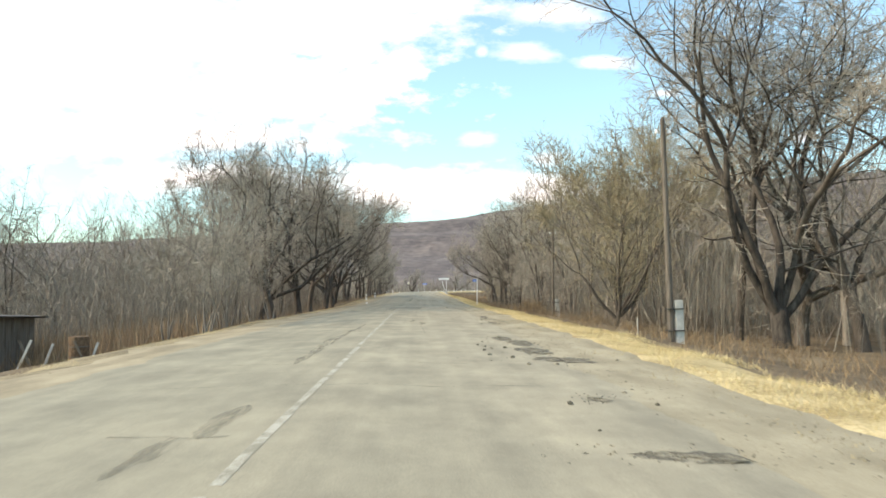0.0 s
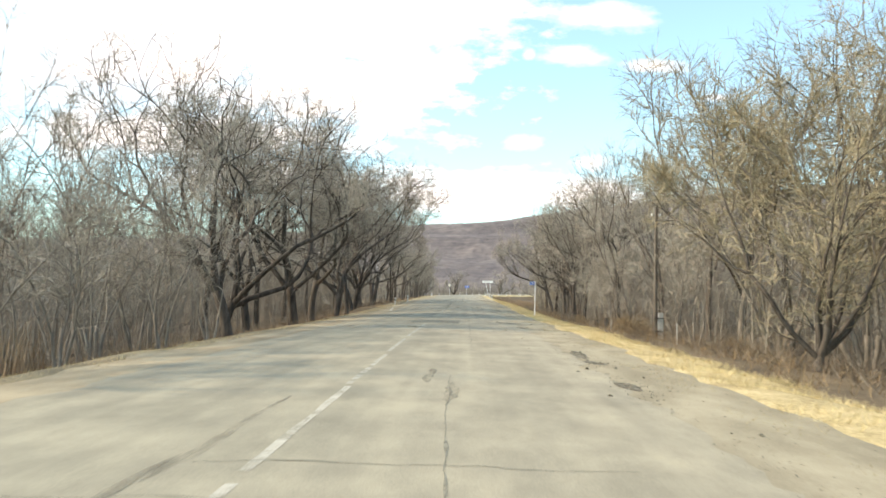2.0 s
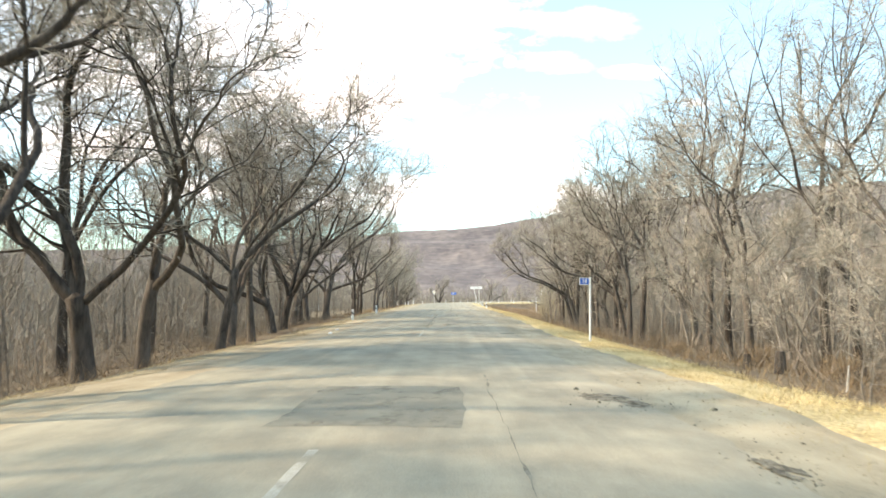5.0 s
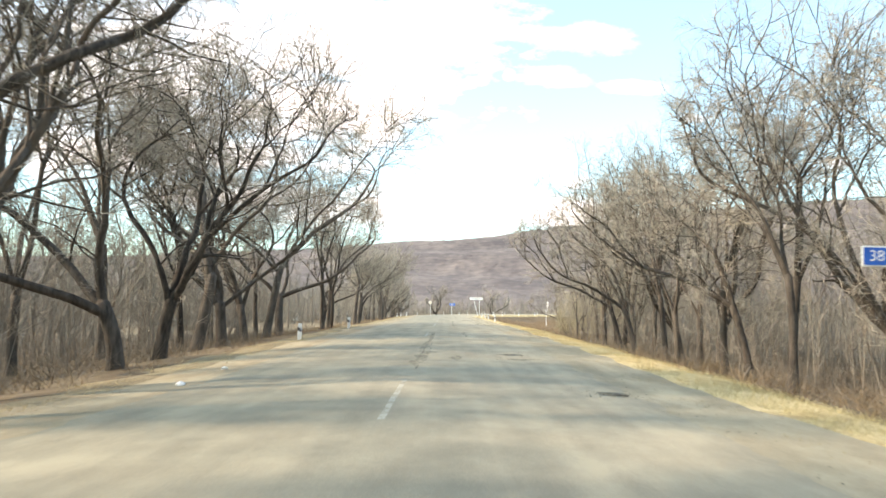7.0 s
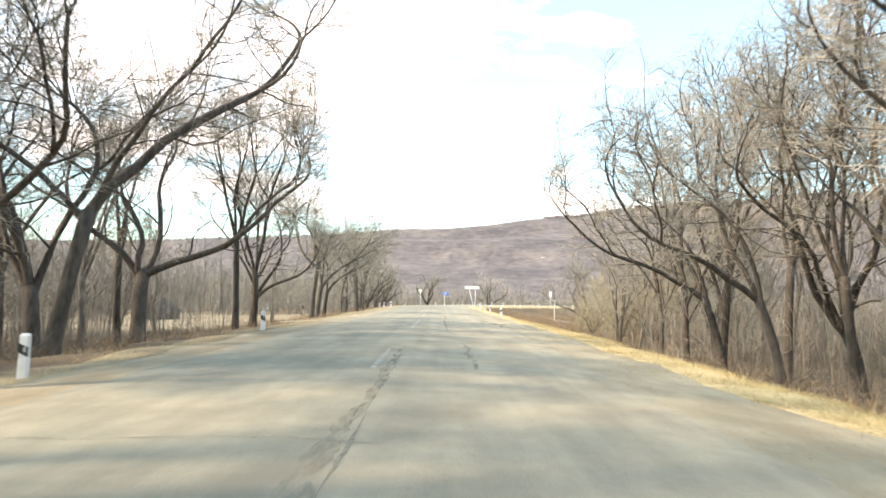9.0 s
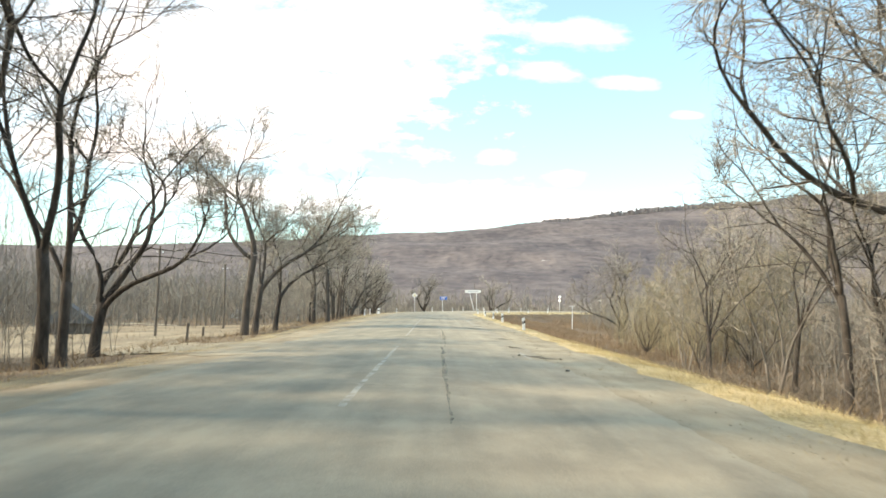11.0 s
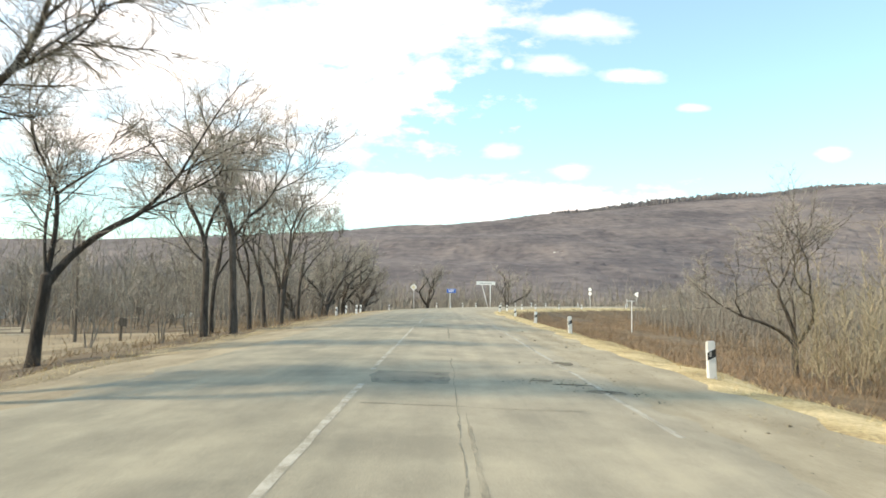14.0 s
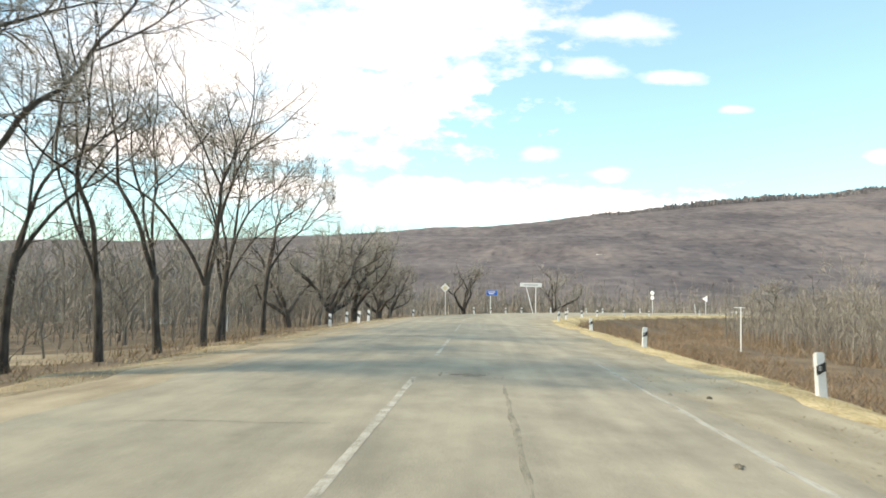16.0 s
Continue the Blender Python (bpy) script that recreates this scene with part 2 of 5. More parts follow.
RUST = material("reddish dry weeds", span((0.15, 0.101, 0.060), (0.375, 0.268, 0.166)), scale=0.2, bump=0, island=0.5)
BARK = material("grey brown bark", span((0.036, 0.030, 0.025), (0.122, 0.102, 0.084)), scale=5, stretch=(1, 1, 0.25), bump=0.8, bump_scale=18, each=0.25, dist=0.04)
BRUSH = material("dull brown brushwood", span((0.10, 0.082, 0.062), (0.27, 0.225, 0.172)), scale=0.4, bump=0, island=0.4)
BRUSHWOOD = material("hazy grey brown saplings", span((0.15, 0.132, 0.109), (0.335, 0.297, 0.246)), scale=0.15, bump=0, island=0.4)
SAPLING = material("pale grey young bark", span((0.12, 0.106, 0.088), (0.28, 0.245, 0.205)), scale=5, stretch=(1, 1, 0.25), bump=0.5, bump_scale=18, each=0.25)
TWIG = material("grey brown twigs", span((0.215, 0.19, 0.155), (0.49, 0.44, 0.367)), scale=0.5, bump=0, island=0.3, each=0.15)
TWIG_WILLOW = material("yellowish willow twigs", span((0.20, 0.168, 0.105), (0.45, 0.385, 0.26)), scale=0.5, bump=0, island=0.4, each=0.2)
# hill colours lightened towards mauve, aerial haze painted in instead of a volume
HILLSIDE = material("wooded hillside soil", [(0.3, (0.105, 0.088, 0.082)), (0.5, (0.145, 0.118, 0.105)), (0.7, (0.195, 0.155, 0.13))], scale=0.007, detail=6, bump=0)
FARWOOD = material("distant bare woods", [(0.3, (0.080, 0.067, 0.067)), (0.5, (0.132, 0.111, 0.105)), (0.7, (0.202, 0.168, 0.150))], scale=0.006, detail=8, bump=0, bump_scale=0.11, fine=0.6, stretch=(0.6, 0.6, 0.6), streaks=((0.5, 0.005, 0.005), (0.45, 0.03, 0.010), (0.4, 0.12, 0.03)))
WHITE = material("white painted plastic", span((0.70, 0.70, 0.68), (0.84, 0.84, 0.82)), scale=6, rough=0.5, bump=0.05, fine=0.2)
BLACK = material("black marking", span((0.025, 0.025, 0.025), (0.05, 0.05, 0.05)), scale=8, rough=0.5, bump=0)
STEEL = material("galvanised steel", span((0.35, 0.35, 0.35), (0.55, 0.55, 0.54)), scale=6, rough=0.5, metal=0.5, bump=0.1)
BLUE = material("blue sign face", span((0.02, 0.10, 0.42), (0.03, 0.13, 0.50)), scale=3, rough=0.4, bump=0)
CREAM = material("faded cream sign face", span((0.62, 0.55, 0.36), (0.72, 0.66, 0.46)), scale=3, rough=0.4, bump=0)
OLDRUST = material("rusty brown iron", span((0.07, 0.045, 0.028), (0.20, 0.13, 0.08)), scale=5, bump=0.4)
OLDWOOD = material("weathered wood", span((0.075, 0.062, 0.05), (0.20, 0.17, 0.14)), scale=3, stretch=(4, 4, 0.4), bump=0.6, bump_scale=30)
SLATE = material("grey corrugated roofing", span((0.085, 0.082, 0.078), (0.19, 0.185, 0.175)), scale=2, bump=0.3)
CONCRETE = material("pale concrete", span((0.36, 0.35, 0.32), (0.58, 0.57, 0.53)), scale=4, bump=0.4)
PLASTER = material("whitewashed plaster", span((0.55, 0.54, 0.50), (0.78, 0.77, 0.73)), scale=1.5, bump=0.3)
BLUEGREY = material("faded blue grey boards", span((0.13, 0.16, 0.18), (0.26, 0.30, 0.32)), scale=2, stretch=(4, 4, 0.4), bump=0.4)
FIELD = material("pale dry field", span((0.17, 0.135, 0.085), (0.36, 0.295, 0.19)), scale=0.12, bump=0.3, bump_scale=6, fine=0.4)


# ---- helpers ----
def mesh(name, verts, faces, mat, smooth=False):
    me = bpy.data.meshes.new(name)
    me.from_pydata(verts, [], faces)
    me.materials.append(mat)
    if smooth:
        me.shade_smooth()
    return me


def part(name, bm, mat, parent, label=""):
    """Links a bmesh, or a mesh, as one part under a thing or under a part."""
    if isinstance(bm, bpy.types.Mesh):
        me = bm
    else:
        me = bpy.data.meshes.new(name)
        bm.to_mesh(me)
        bm.free()
        me.materials.append(mat)
    ob = new(name, me)
    ob.parent = parent
    return tagged(ob, label) if label else ob


def thing(name, m, label, category, group=""):
    ob = new(name)
    ob.empty_display_size = 0.2
    ob.matrix_basis = m
    return tagged(ob, label, category, group)


def box(sx, sy, sz, at=(0, 0, 0), bevel=0.0, m=None):
    """A box of that size whose base centre stands at `at`."""
    bm = bmesh.new()
    bmesh.ops.create_cube(bm, size=1.0, matrix=Matrix.Translation((at[0], at[1], at[2] + sz / 2)) @ Matrix.Diagonal((sx, sy, sz, 1)))
    if bevel:
        bmesh.ops.bevel(bm, geom=bm.edges[:], offset=bevel, segments=2, affect="EDGES")
    if m is not None:
        bmesh.ops.transform(bm, matrix=m, verts=bm.verts)
    return bm


def rod(r0, r1, length, sides=10, at=(0, 0, 0), m=None):
    """A tapered rod that stands up from `at`."""
    bm = bmesh.new()
    bmesh.ops.create_cone(bm, cap_ends=True, segments=sides, radius1=r0, radius2=r1, depth=length, matrix=Matrix.Translation((at[0], at[1], at[2] + length / 2)))
    if m is not None:
        bmesh.ops.transform(bm, matrix=m, verts=bm.verts)
    return bm


def lerp(x, table):
    return float(np.interp(x, table[0], table[1]))


# ---- lie of the land ----
MID = -1.35          # the road's centre line
BEND_Y, BEND_R = 207.0, 110.0
BEND_X = MID + BEND_R
ROAD_Y = np.array([-400, -20, 0, 20, 40, 60, 80, 100, 120, 140, 160, 180, 200, 220, 260, 300, 3000.0])
ROAD_Z = np.array([0, -0.03, 0.02, 0.08, 0.01, -0.15, -0.22, -0.05, 0.03, -0.03, 0.0, 0.05, 0.06, 0.04, 0.02, 0, 0])
LEFT_A = ([0, 3.6, 5.2, 6.2, 7, 9, 12, 17, 60, 400], [0, -0.08, -0.13, -0.2, -0.36, -0.8, -1.4, -2.3, -2.8, -3])
LEFT_B = ([0, 3.6, 5.2, 6.2, 7, 9.2, 12, 20, 60, 400], [0, -0.08, -0.13, -0.2, -0.3, -0.5, -0.95, -1.6, -2.2, -3])
RIGHT_A = ([0, 3.6, 5.5, 7, 7.8, 9.9, 12.5, 17, 40, 400], [0, -0.08, -0.13, -0.2, -0.3, -0.5, -0.85, -1.2, -1.5, -3])
RIGHT_B = ([0, 3.6, 5.5, 7, 7.8, 9.8, 13, 17, 40, 400], [0, -0.08, -0.13, -0.2, -0.35, -1.1, -1.8, -2.1, -2.4, -3])


def offset(x, y):
    """How far a place lies to the right of the road's centre line, and how far along the road."""
    if y <= BEND_Y:
        return x - MID, y
    dx, dy = BEND_X - x, y - BEND_Y
    return BEND_R - math.hypot(dx, dy), BEND_Y + BEND_R * math.atan2(dy, max(dx, -40.0) if dx > 0 else 1e-3)


def road_z(s):
    return float(np.interp(s, ROAD_Y, ROAD_Z))


def land(x, y):
    u, s = offset(x, y)
    if u < 0:
        k = min(1.0, max(0.0, (s - 60) / 30))
        z = lerp(-u, LEFT_A) * (1 - k) + lerp(-u, LEFT_B) * k
    else:
        k = min(1.0, max(0.0, (s - 60) / 60))
        z = lerp(u, RIGHT_A) * (1 - k) + lerp(u, RIGHT_B) * k
    a = abs(u)
    z += road_z(s) * max(0.0, 1 - max(0.0, a - 8) / 30)
    if a > 4.2:
        z += (noise.noise((x * 0.35, y * 0.35, 0))) * min(0.16, (a - 4.2) * 0.05)
    return z


def along(s, u):
    """The place u metres to the right of the centre line, s metres along the road."""
    if s <= BEND_Y:
        return MID + u, s
    a = (s - BEND_Y) / BEND_R
    return BEND_X - (BEND_R - u) * math.cos(a), BEND_Y + (BEND_R - u) * math.sin(a)


def ground_sheet():
    xs = [-3000, -1500, -800, -400, -250, -160, -110, -80] + list(np.arange(-60, -14, 3.0)) + list(np.arange(-14, 16, 0.5)) + list(np.arange(16, 62, 3.0)) + [80, 110, 150, 200, 280, 400, 800, 1500, 3000]
    ys = [-3000, -800, -200, -80, -40] + list(np.arange(-20, 330, 1.6)) + list(np.arange(330, 420, 10.0)) + [440, 500, 600, 900, 1600, 4500]
    verts = [(x, y, land(x, y)) for y in ys for x in xs]
    w = len(xs)
    faces = [(j * w + i, j * w + i + 1, (j + 1) * w + i + 1, (j + 1) * w + i) for j in range(len(ys) - 1) for i in range(w - 1)]
    ob = new("ground", mesh("ground", verts, faces, GROUND, True))
    return tagged(ob, "brown dry grassy ground falling away from the road", "ground", kind="structure")


def ribbon(name, s0, s1, u0, u1, lift, mat, label, category, step=1.0, ragged=0.0, cells=6, seed=0.0, top=None, sunk=True):
    """A strip laid along the road between two offsets, with ragged edges."""
    n = max(1, int((s1 - s0) / step))
    verts, faces = [], []
    for j in range(n + 1):
        s = s0 + (s1 - s0) * j / n
        a = u0 + ragged * noise.noise((s * 0.7, seed, 1.0)) + 0.4 * ragged * noise.noise((s * 2.9, seed, 4.0)) + 0.3 * ragged * noise.noise((s * 9.1, seed, 5.0))
        b = u1 + ragged * noise.noise((s * 0.7, seed, 7.0)) + 0.4 * ragged * noise.noise((s * 2.9, seed, 9.0)) + 0.3 * ragged * noise.noise((s * 9.1, seed, 3.0))
        for i in range(cells + 1):
            u = a + (b - a) * i / cells
            x, y = along(s, u)
            dip = (0.025 if top else 0.07) if sunk and i in (0, cells) else 0.0
            verts.append((x, y, (top(s, u) if top else land(x, y)) + lift - dip))
    w = cells + 1
    faces = [(j * w + i, j * w + i + 1, (j + 1) * w + i + 1, (j + 1) * w + i) for j in range(n) for i in range(cells)]
    ob = new(name, mesh(name, verts, faces, mat, True))
    return tagged(ob, label, category, kind="structure")


def road_top(s, u):
    return road_z(s) - 0.022 * (math.sqrt(u * u + 0.3) - 0.55) + 0.012 * noise.noise((s * 0.8, u * 0.8, 3.0))


ground_sheet()
ribbon("shoulder_left", -20, 400, -6.6, -3.2, 0.020, SAND, "sandy gravel shoulder beside the asphalt", "shoulder", ragged=0.35, cells=8, seed=1)
ribbon("shoulder_right", -20, 400, 3.2, 7.2, 0.020, GRAVEL, "sandy gravel shoulder beside the asphalt", "shoulder", ragged=0.35, cells=8, seed=2)
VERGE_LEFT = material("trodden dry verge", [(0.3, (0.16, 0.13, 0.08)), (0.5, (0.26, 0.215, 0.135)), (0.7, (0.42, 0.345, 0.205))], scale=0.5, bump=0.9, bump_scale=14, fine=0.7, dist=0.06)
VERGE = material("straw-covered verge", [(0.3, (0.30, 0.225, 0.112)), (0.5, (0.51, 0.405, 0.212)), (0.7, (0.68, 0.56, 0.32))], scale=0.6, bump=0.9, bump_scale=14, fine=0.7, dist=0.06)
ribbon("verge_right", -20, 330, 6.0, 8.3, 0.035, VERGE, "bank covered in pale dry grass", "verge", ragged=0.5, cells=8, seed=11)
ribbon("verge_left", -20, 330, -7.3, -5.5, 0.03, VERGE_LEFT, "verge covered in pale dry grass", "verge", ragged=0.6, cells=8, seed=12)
ribbon("road", -20, 400, -4.2, 4.4, 0.03, ASPHALT, "worn pale grey asphalt country road", "road", step=0.25, ragged=0.26, cells=16, seed=3, top=road_top)


# ---- trees ----
def tube(verts, faces, pts, radii, sides):
    """A tapered tube along pts; the last ring closes to a point."""
    prev = None
    n = len(pts)
    ref = Vector((0.31, 0.17, 0.93)).normalized()
    for k in range(n):
        d = (pts[min(k + 1, n - 1)] - pts[max(k - 1, 0)]).normalized()
        a = d.cross(ref)
        if a.length < 0.1:
            a = d.cross(Vector((1, 0, 0)))
        a.normalize()
        b = d.cross(a)
        if k == n - 1:
            verts.append(tuple(pts[k]))
            t = len(verts) - 1
            faces.extend((prev + i, prev + (i + 1) % sides, t) for i in range(sides))
            return
        ring = len(verts)
        for i in range(sides):
            w = 2 * math.pi * i / sides
            verts.append(tuple(pts[k] + (a * math.cos(w) + b * math.sin(w)) * radii[k]))
        if prev is not None:
            faces.extend((prev + i, prev + (i + 1) % sides, ring + (i + 1) % sides, ring + i) for i in range(sides))
        prev = ring


def limb_tree(seed, height, leaders=4, spread=28, bole=2.2, radius=0.30, crook=0.13, rise=0.03, limbs=3, branches=3, twigs=4, fine=4, limb_len=0.17, limb_angle=52, branch_len=0.46, twig_len=0.75, droop=0.05, thin=0.009, clear=0.25, forks=2, crown=0.32, lean=(0, 0), stems=1, flare=0.3, sides=8, shoots=3, stretch=0.0):
    """A bare tree: a short bole, a few long crooked leaders, limbs and branches along all of them, and fine curved twigs.
    leaders: their number, or a list of (tilt along x, tilt along y, share of the height, share of the radius, bend upwards).
    limbs: to each piece of a leader, of which there are more after each of its forks; crown: greatest reach from the stem as a share of the height; clear: share of the first piece that bears none; droop: how far twigs hang; shoots: small twigs straight on a leader."""
    rng = random.Random(seed)
    tv, tf, cv, cf = [], [], [], []

    def across(d):
        v = d.cross(Vector((rng.gauss(0, 1), rng.gauss(0, 1), rng.gauss(0, 1))))
        return v.normalized() if v.length > 1e-4 else Vector((1, 0, 0))

    def aside(d, ang):
        return (d * math.cos(ang) + across(d) * math.sin(ang)).normalized()

    def line(p, d, length, n, wob, up, lowest=-0.4):
        """A crooked line: bends that last for a few pieces, with a slow turn upwards."""
        pts, bend = [p.copy()], across(d) * wob
        for _ in range(n):
            if rng.random() < 0.55:
                bend = bend * -0.3 + across(d) * wob * rng.uniform(0.5, 1.5)
            d = (d + bend + Vector((0, 0, up))).normalized()
            # wood at the rim of the crown stays short
            away = Vector((p.x - lean[0] * p.z, p.y - lean[1] * p.z, 0))
            over = away.length / (crown * height) - 1.0
            if over > 0:
                d = (d - away.normalized() * 0.05 + Vector((0, 0, 0.04))).normalized()
            if d.z < lowest:
                d.z = lowest
                d.normalize()
            p = p + d * (length / n) * (1.0 if over < 0 else max(0.22, 1.0 - 2.6 * over))
            pts.append(p.copy())
        return pts

    def spot(pts, t):
        f = min(t, 0.999) * (len(pts) - 1)
        k = int(f)
        return pts[k].lerp(pts[k + 1], f - k), (pts[k + 1] - pts[k]).normalized()

    def size_at(r0, r1, t):
        return r0 + (r1 - r0) * t ** 0.8

    def ribbon_twig(p, d, length, r):
        bend = across(d) * rng.uniform(0.1, 0.4)
        w = across(d) * r
        n = len(cv)
        q = p + d * (length * 0.5)
        e = (d + bend + Vector((0, 0, -droop))).normalized()
        s = q + e * (length * 0.5)
        cv.extend((tuple(p - w), tuple(p + w), tuple(q + w * 0.8), tuple(q - w * 0.8), tuple(s)))
        cf.extend(((n, n + 1, n + 2, n + 3), (n + 3, n + 2, n + 4)))
        return p, q, s

    def twig(p, d, length):
        a, b, c = ribbon_twig(p, d, length, thin)
        for _ in range(fine):
            t = rng.uniform(0.15, 1.9)
            q, e = (a.lerp(b, t), b - a) if t < 1 else (b.lerp(c, t - 1), c - b)
            e = aside(e.normalized(), rng.uniform(0.4, 1.0))
            e.z -= droop
            w = across(e) * thin * 0.62
            n = len(cv)
            cv.extend((tuple(q - w), tuple(q + w), tuple(q + e * length * rng.uniform(0.35, 0.75))))
            cf.append((n, n + 1, n + 2))

    def branch(p, d, length, r):
        n = 3 if sides > 6 else 2
        pts = line(p, d, length, n, crook * 1.5, rise * 0.5 - droop * 0.25)
        end = thin * 1.1
        rad = [max(end, size_at(r, end, k / n)) for k in range(n + 1)]
        tube(*((tv, tf) if r > 0.032 else (cv, cf)), pts, rad, 3)
        for k in range(twigs):
            t = 0.12 + 0.88 * (k + rng.random()) / twigs
            q, e = spot(pts, t)
            twig(q, aside(e, rng.uniform(0.4, 1.0)), twig_len * rng.uniform(0.5, 1.15) * (1.1 - 0.4 * t))
        twig(pts[-1], (pts[-1] - pts[-2]).normalized(), twig_len * 0.8)

    def limb(p, d, length, r):
        n = 5 if sides > 6 else 3
        pts = line(p, d, length, n, crook * 1.25, rise, -0.1)
        end = thin * 1.6
        tube(tv, tf, pts, [max(end, size_at(r, end, k / n)) for k in range(n + 1)], 4 if sides > 6 else 3)
        for k in range(branches):
            t = 0.12 + 0.86 * (k + rng.random()) / branches
            q, e = spot(pts, t)
            branch(q, aside(e, rng.uniform(0.5, 1.05)), max(0.5, length * branch_len * rng.uniform(0.6, 1.2) * (1.15 - 0.65 * t)), max(thin * 1.5, size_at(r, end, t) * 0.55))
        branch(pts[-1], (pts[-1] - pts[-2]).normalized(), max(0.6, length * 0.3), end)

    def leader(p, d, length, r, up, left):
        n = 6 if sides > 6 else 4
        reach = length * ((0.40 if forks < 3 else 0.34) if left else 0.75)
        lp = line(p, d, reach, n, crook, up, 0.3 if left == forks else 0.5)
        end = r * 0.64 if left else max(thin * 2, r * 0.3)
        tube(tv, tf, lp + [lp[-1] + (lp[-1] - lp[-2]).normalized() * end], [size_at(r, end, k / n) for k in range(n + 1)] + [0], max(4, sides - (forks - left)))
        low = clear if left == forks else 0.05
        for k in range(limbs):
            t = low + (0.98 - low) * (k + rng.random()) / limbs
            q, e = spot(lp, t)
            limb(q, aside(e, radians(limb_angle) * rng.uniform(0.65, 1.3)), height * limb_len * rng.uniform(0.55, 1.25) * (0.75 + 0.2 * left), max(thin * 2, size_at(r, end, t) * rng.uniform(0.26, 0.46)))
        for _ in range(shoots):
            q, e = spot(lp, rng.uniform(0.1, 0.95))
            branch(q, aside(e, rng.uniform(0.6, 1.2)), rng.uniform(0.5, 1.2), thin * 1.5)
        e = (lp[-1] - lp[-2]).normalized()
        if not left:
            limb(lp[-1], e, length * 0.3, end)
            return
        w = across(e)
        for sgn, ang, share in ((1, rng.uniform(8, 24), rng.uniform(0.58, 0.68)), (-1, rng.uniform(24, 48), rng.uniform(0.48, 0.62))):
            leader(lp[-1], (e * math.cos(radians(ang)) + w * sgn * math.sin(radians(ang))).normalized(), length * share, end * (0.92 if sgn > 0 else 0.66), max(up, 0.045), left - 1)

    for m in range(stems):
        sa = 6.283 * (m + rng.random() * 0.5) / stems
        out = Vector((math.cos(sa), math.sin(sa), 0)) if stems > 1 else Vector((0, 0, 0))
        d = (Vector((lean[0], lean[1], 1)) + out * flare * rng.uniform(0.4, 1.2)).normalized()
        foot = out * radius * 1.3 + Vector((0, 0, -0.45))
        b = bole * rng.uniform(0.9, 1.1)
        pts = line(foot, d, b + 0.45, 5, crook * 0.3, 0)
        rad = [radius * 1.55, radius * 1.2, radius * 1.03, radius, radius * 0.98, radius * 1.0]
        tip = (pts[-1] - pts[-2]).normalized()
        tube(tv, tf, pts + [pts[-1] + tip * radius * 0.8], rad + [0], sides + 3)
        if isinstance(leaders, int):
            spec = []
            for k in range(leaders):
                az = 6.283 * (k + rng.uniform(-0.3, 0.3)) / leaders + seed
                ang = spread * (rng.uniform(0.7, 1.35) if k else rng.uniform(0.1, 0.4))
                spec.append((math.cos(az) * ang, math.sin(az) * ang, rng.uniform(0.8, 1.02), rng.uniform(0.5, 0.75), rise * rng.uniform(0.5, 1.4)))
        else:
            spec = leaders
        for tx, ty, share, rs, up in spec:
            dd = (tip + Vector((math.tan(radians(tx)), math.tan(radians(ty)), 0))).normalized()
            length = (height - b) * share * (stretch or 1.0) / max(0.8, dd.z + 0.1)
            leader(pts[-1] - tip * rng.uniform(0.0, min(0.5, b * 0.3)), dd, length, radius * rs, up, forks)
    if not stretch:
        # how much longer the leaders must be to reach the height
        top = sorted(v[2] for v in cv)[int(len(cv) * 0.985)]
        return max(0.6, min(1.8, (height - bole) / (top - bole)))
    return tv, tf, cv, cf


TREE_KINDS = {}


def tree_kind(key, twig_mat, bark=None, **kw):
    tv, tf, cv, cf = limb_tree(**kw, stretch=limb_tree(**kw))
    TREE_KINDS[key] = (mesh("trunk", tv, tf, bark or BARK, True), mesh("crown", cv, cf, twig_mat))


def tree(key, x, y, turn=0.0, size=1.0, label="bare grey-brown deciduous tree beside the road", group="roadside trees", sink=0.0, name="tree", tall=1.0):
    t, c = TREE_KINDS[key]
    ob = thing(name, pose(x, y, land(x, y) - sink, 0, 0, turn) @ Matrix.Diagonal((size, size, size * tall, 1)), label, "tree" if name == "tree" else "bush", group)
    part("trunk", t, None, ob)
    part("crown", c, None, ob)
    return ob


# big spreading roadside trees, forked low
for i in range(4):
    tree_kind(f"elm{i}", TWIG, seed=11 + i, height=14.5, leaders=4 + i % 2, spread=27, bole=2.0 + 0.4 * (i % 3), radius=0.25, crook=0.23, rise=0.035, limbs=2, forks=3, branches=2, twigs=4, fine=3, limb_len=0.19, droop=0.07, crown=0.40, thin=0.0092)
# taller, slimmer ones
for i in range(4):
    tree_kind(f"ash{i}", TWIG, seed=31 + i, height=14.5, leaders=3, spread=15, bole=2.8 + 0.6 * i, radius=0.165, crook=0.12, rise=0.03, limbs=3, branches=3, twigs=4, fine=3, limb_len=0.16, droop=0.03, crown=0.28, thin=0.0092)
# single trees of a shape of their own; tilts along x and y, length, thickness, bend
tree_kind("spreading", TWIG, seed=201, height=15.5, leaders=[(-58, 10, 0.8, 0.5, 0.03), (-30, -20, 0.9, 0.55, 0.02), (-4, 8, 1.0, 0.72, 0.01), (18, 20, 0.95, 0.55, 0.02), (44, -12, 0.8, 0.45, 0.03)], bole=2.8, radius=0.30, crook=0.24, limbs=3, forks=3, branches=3, twigs=4, fine=4, limb_len=0.16, droop=0.12, crown=0.55, thin=0.0092)
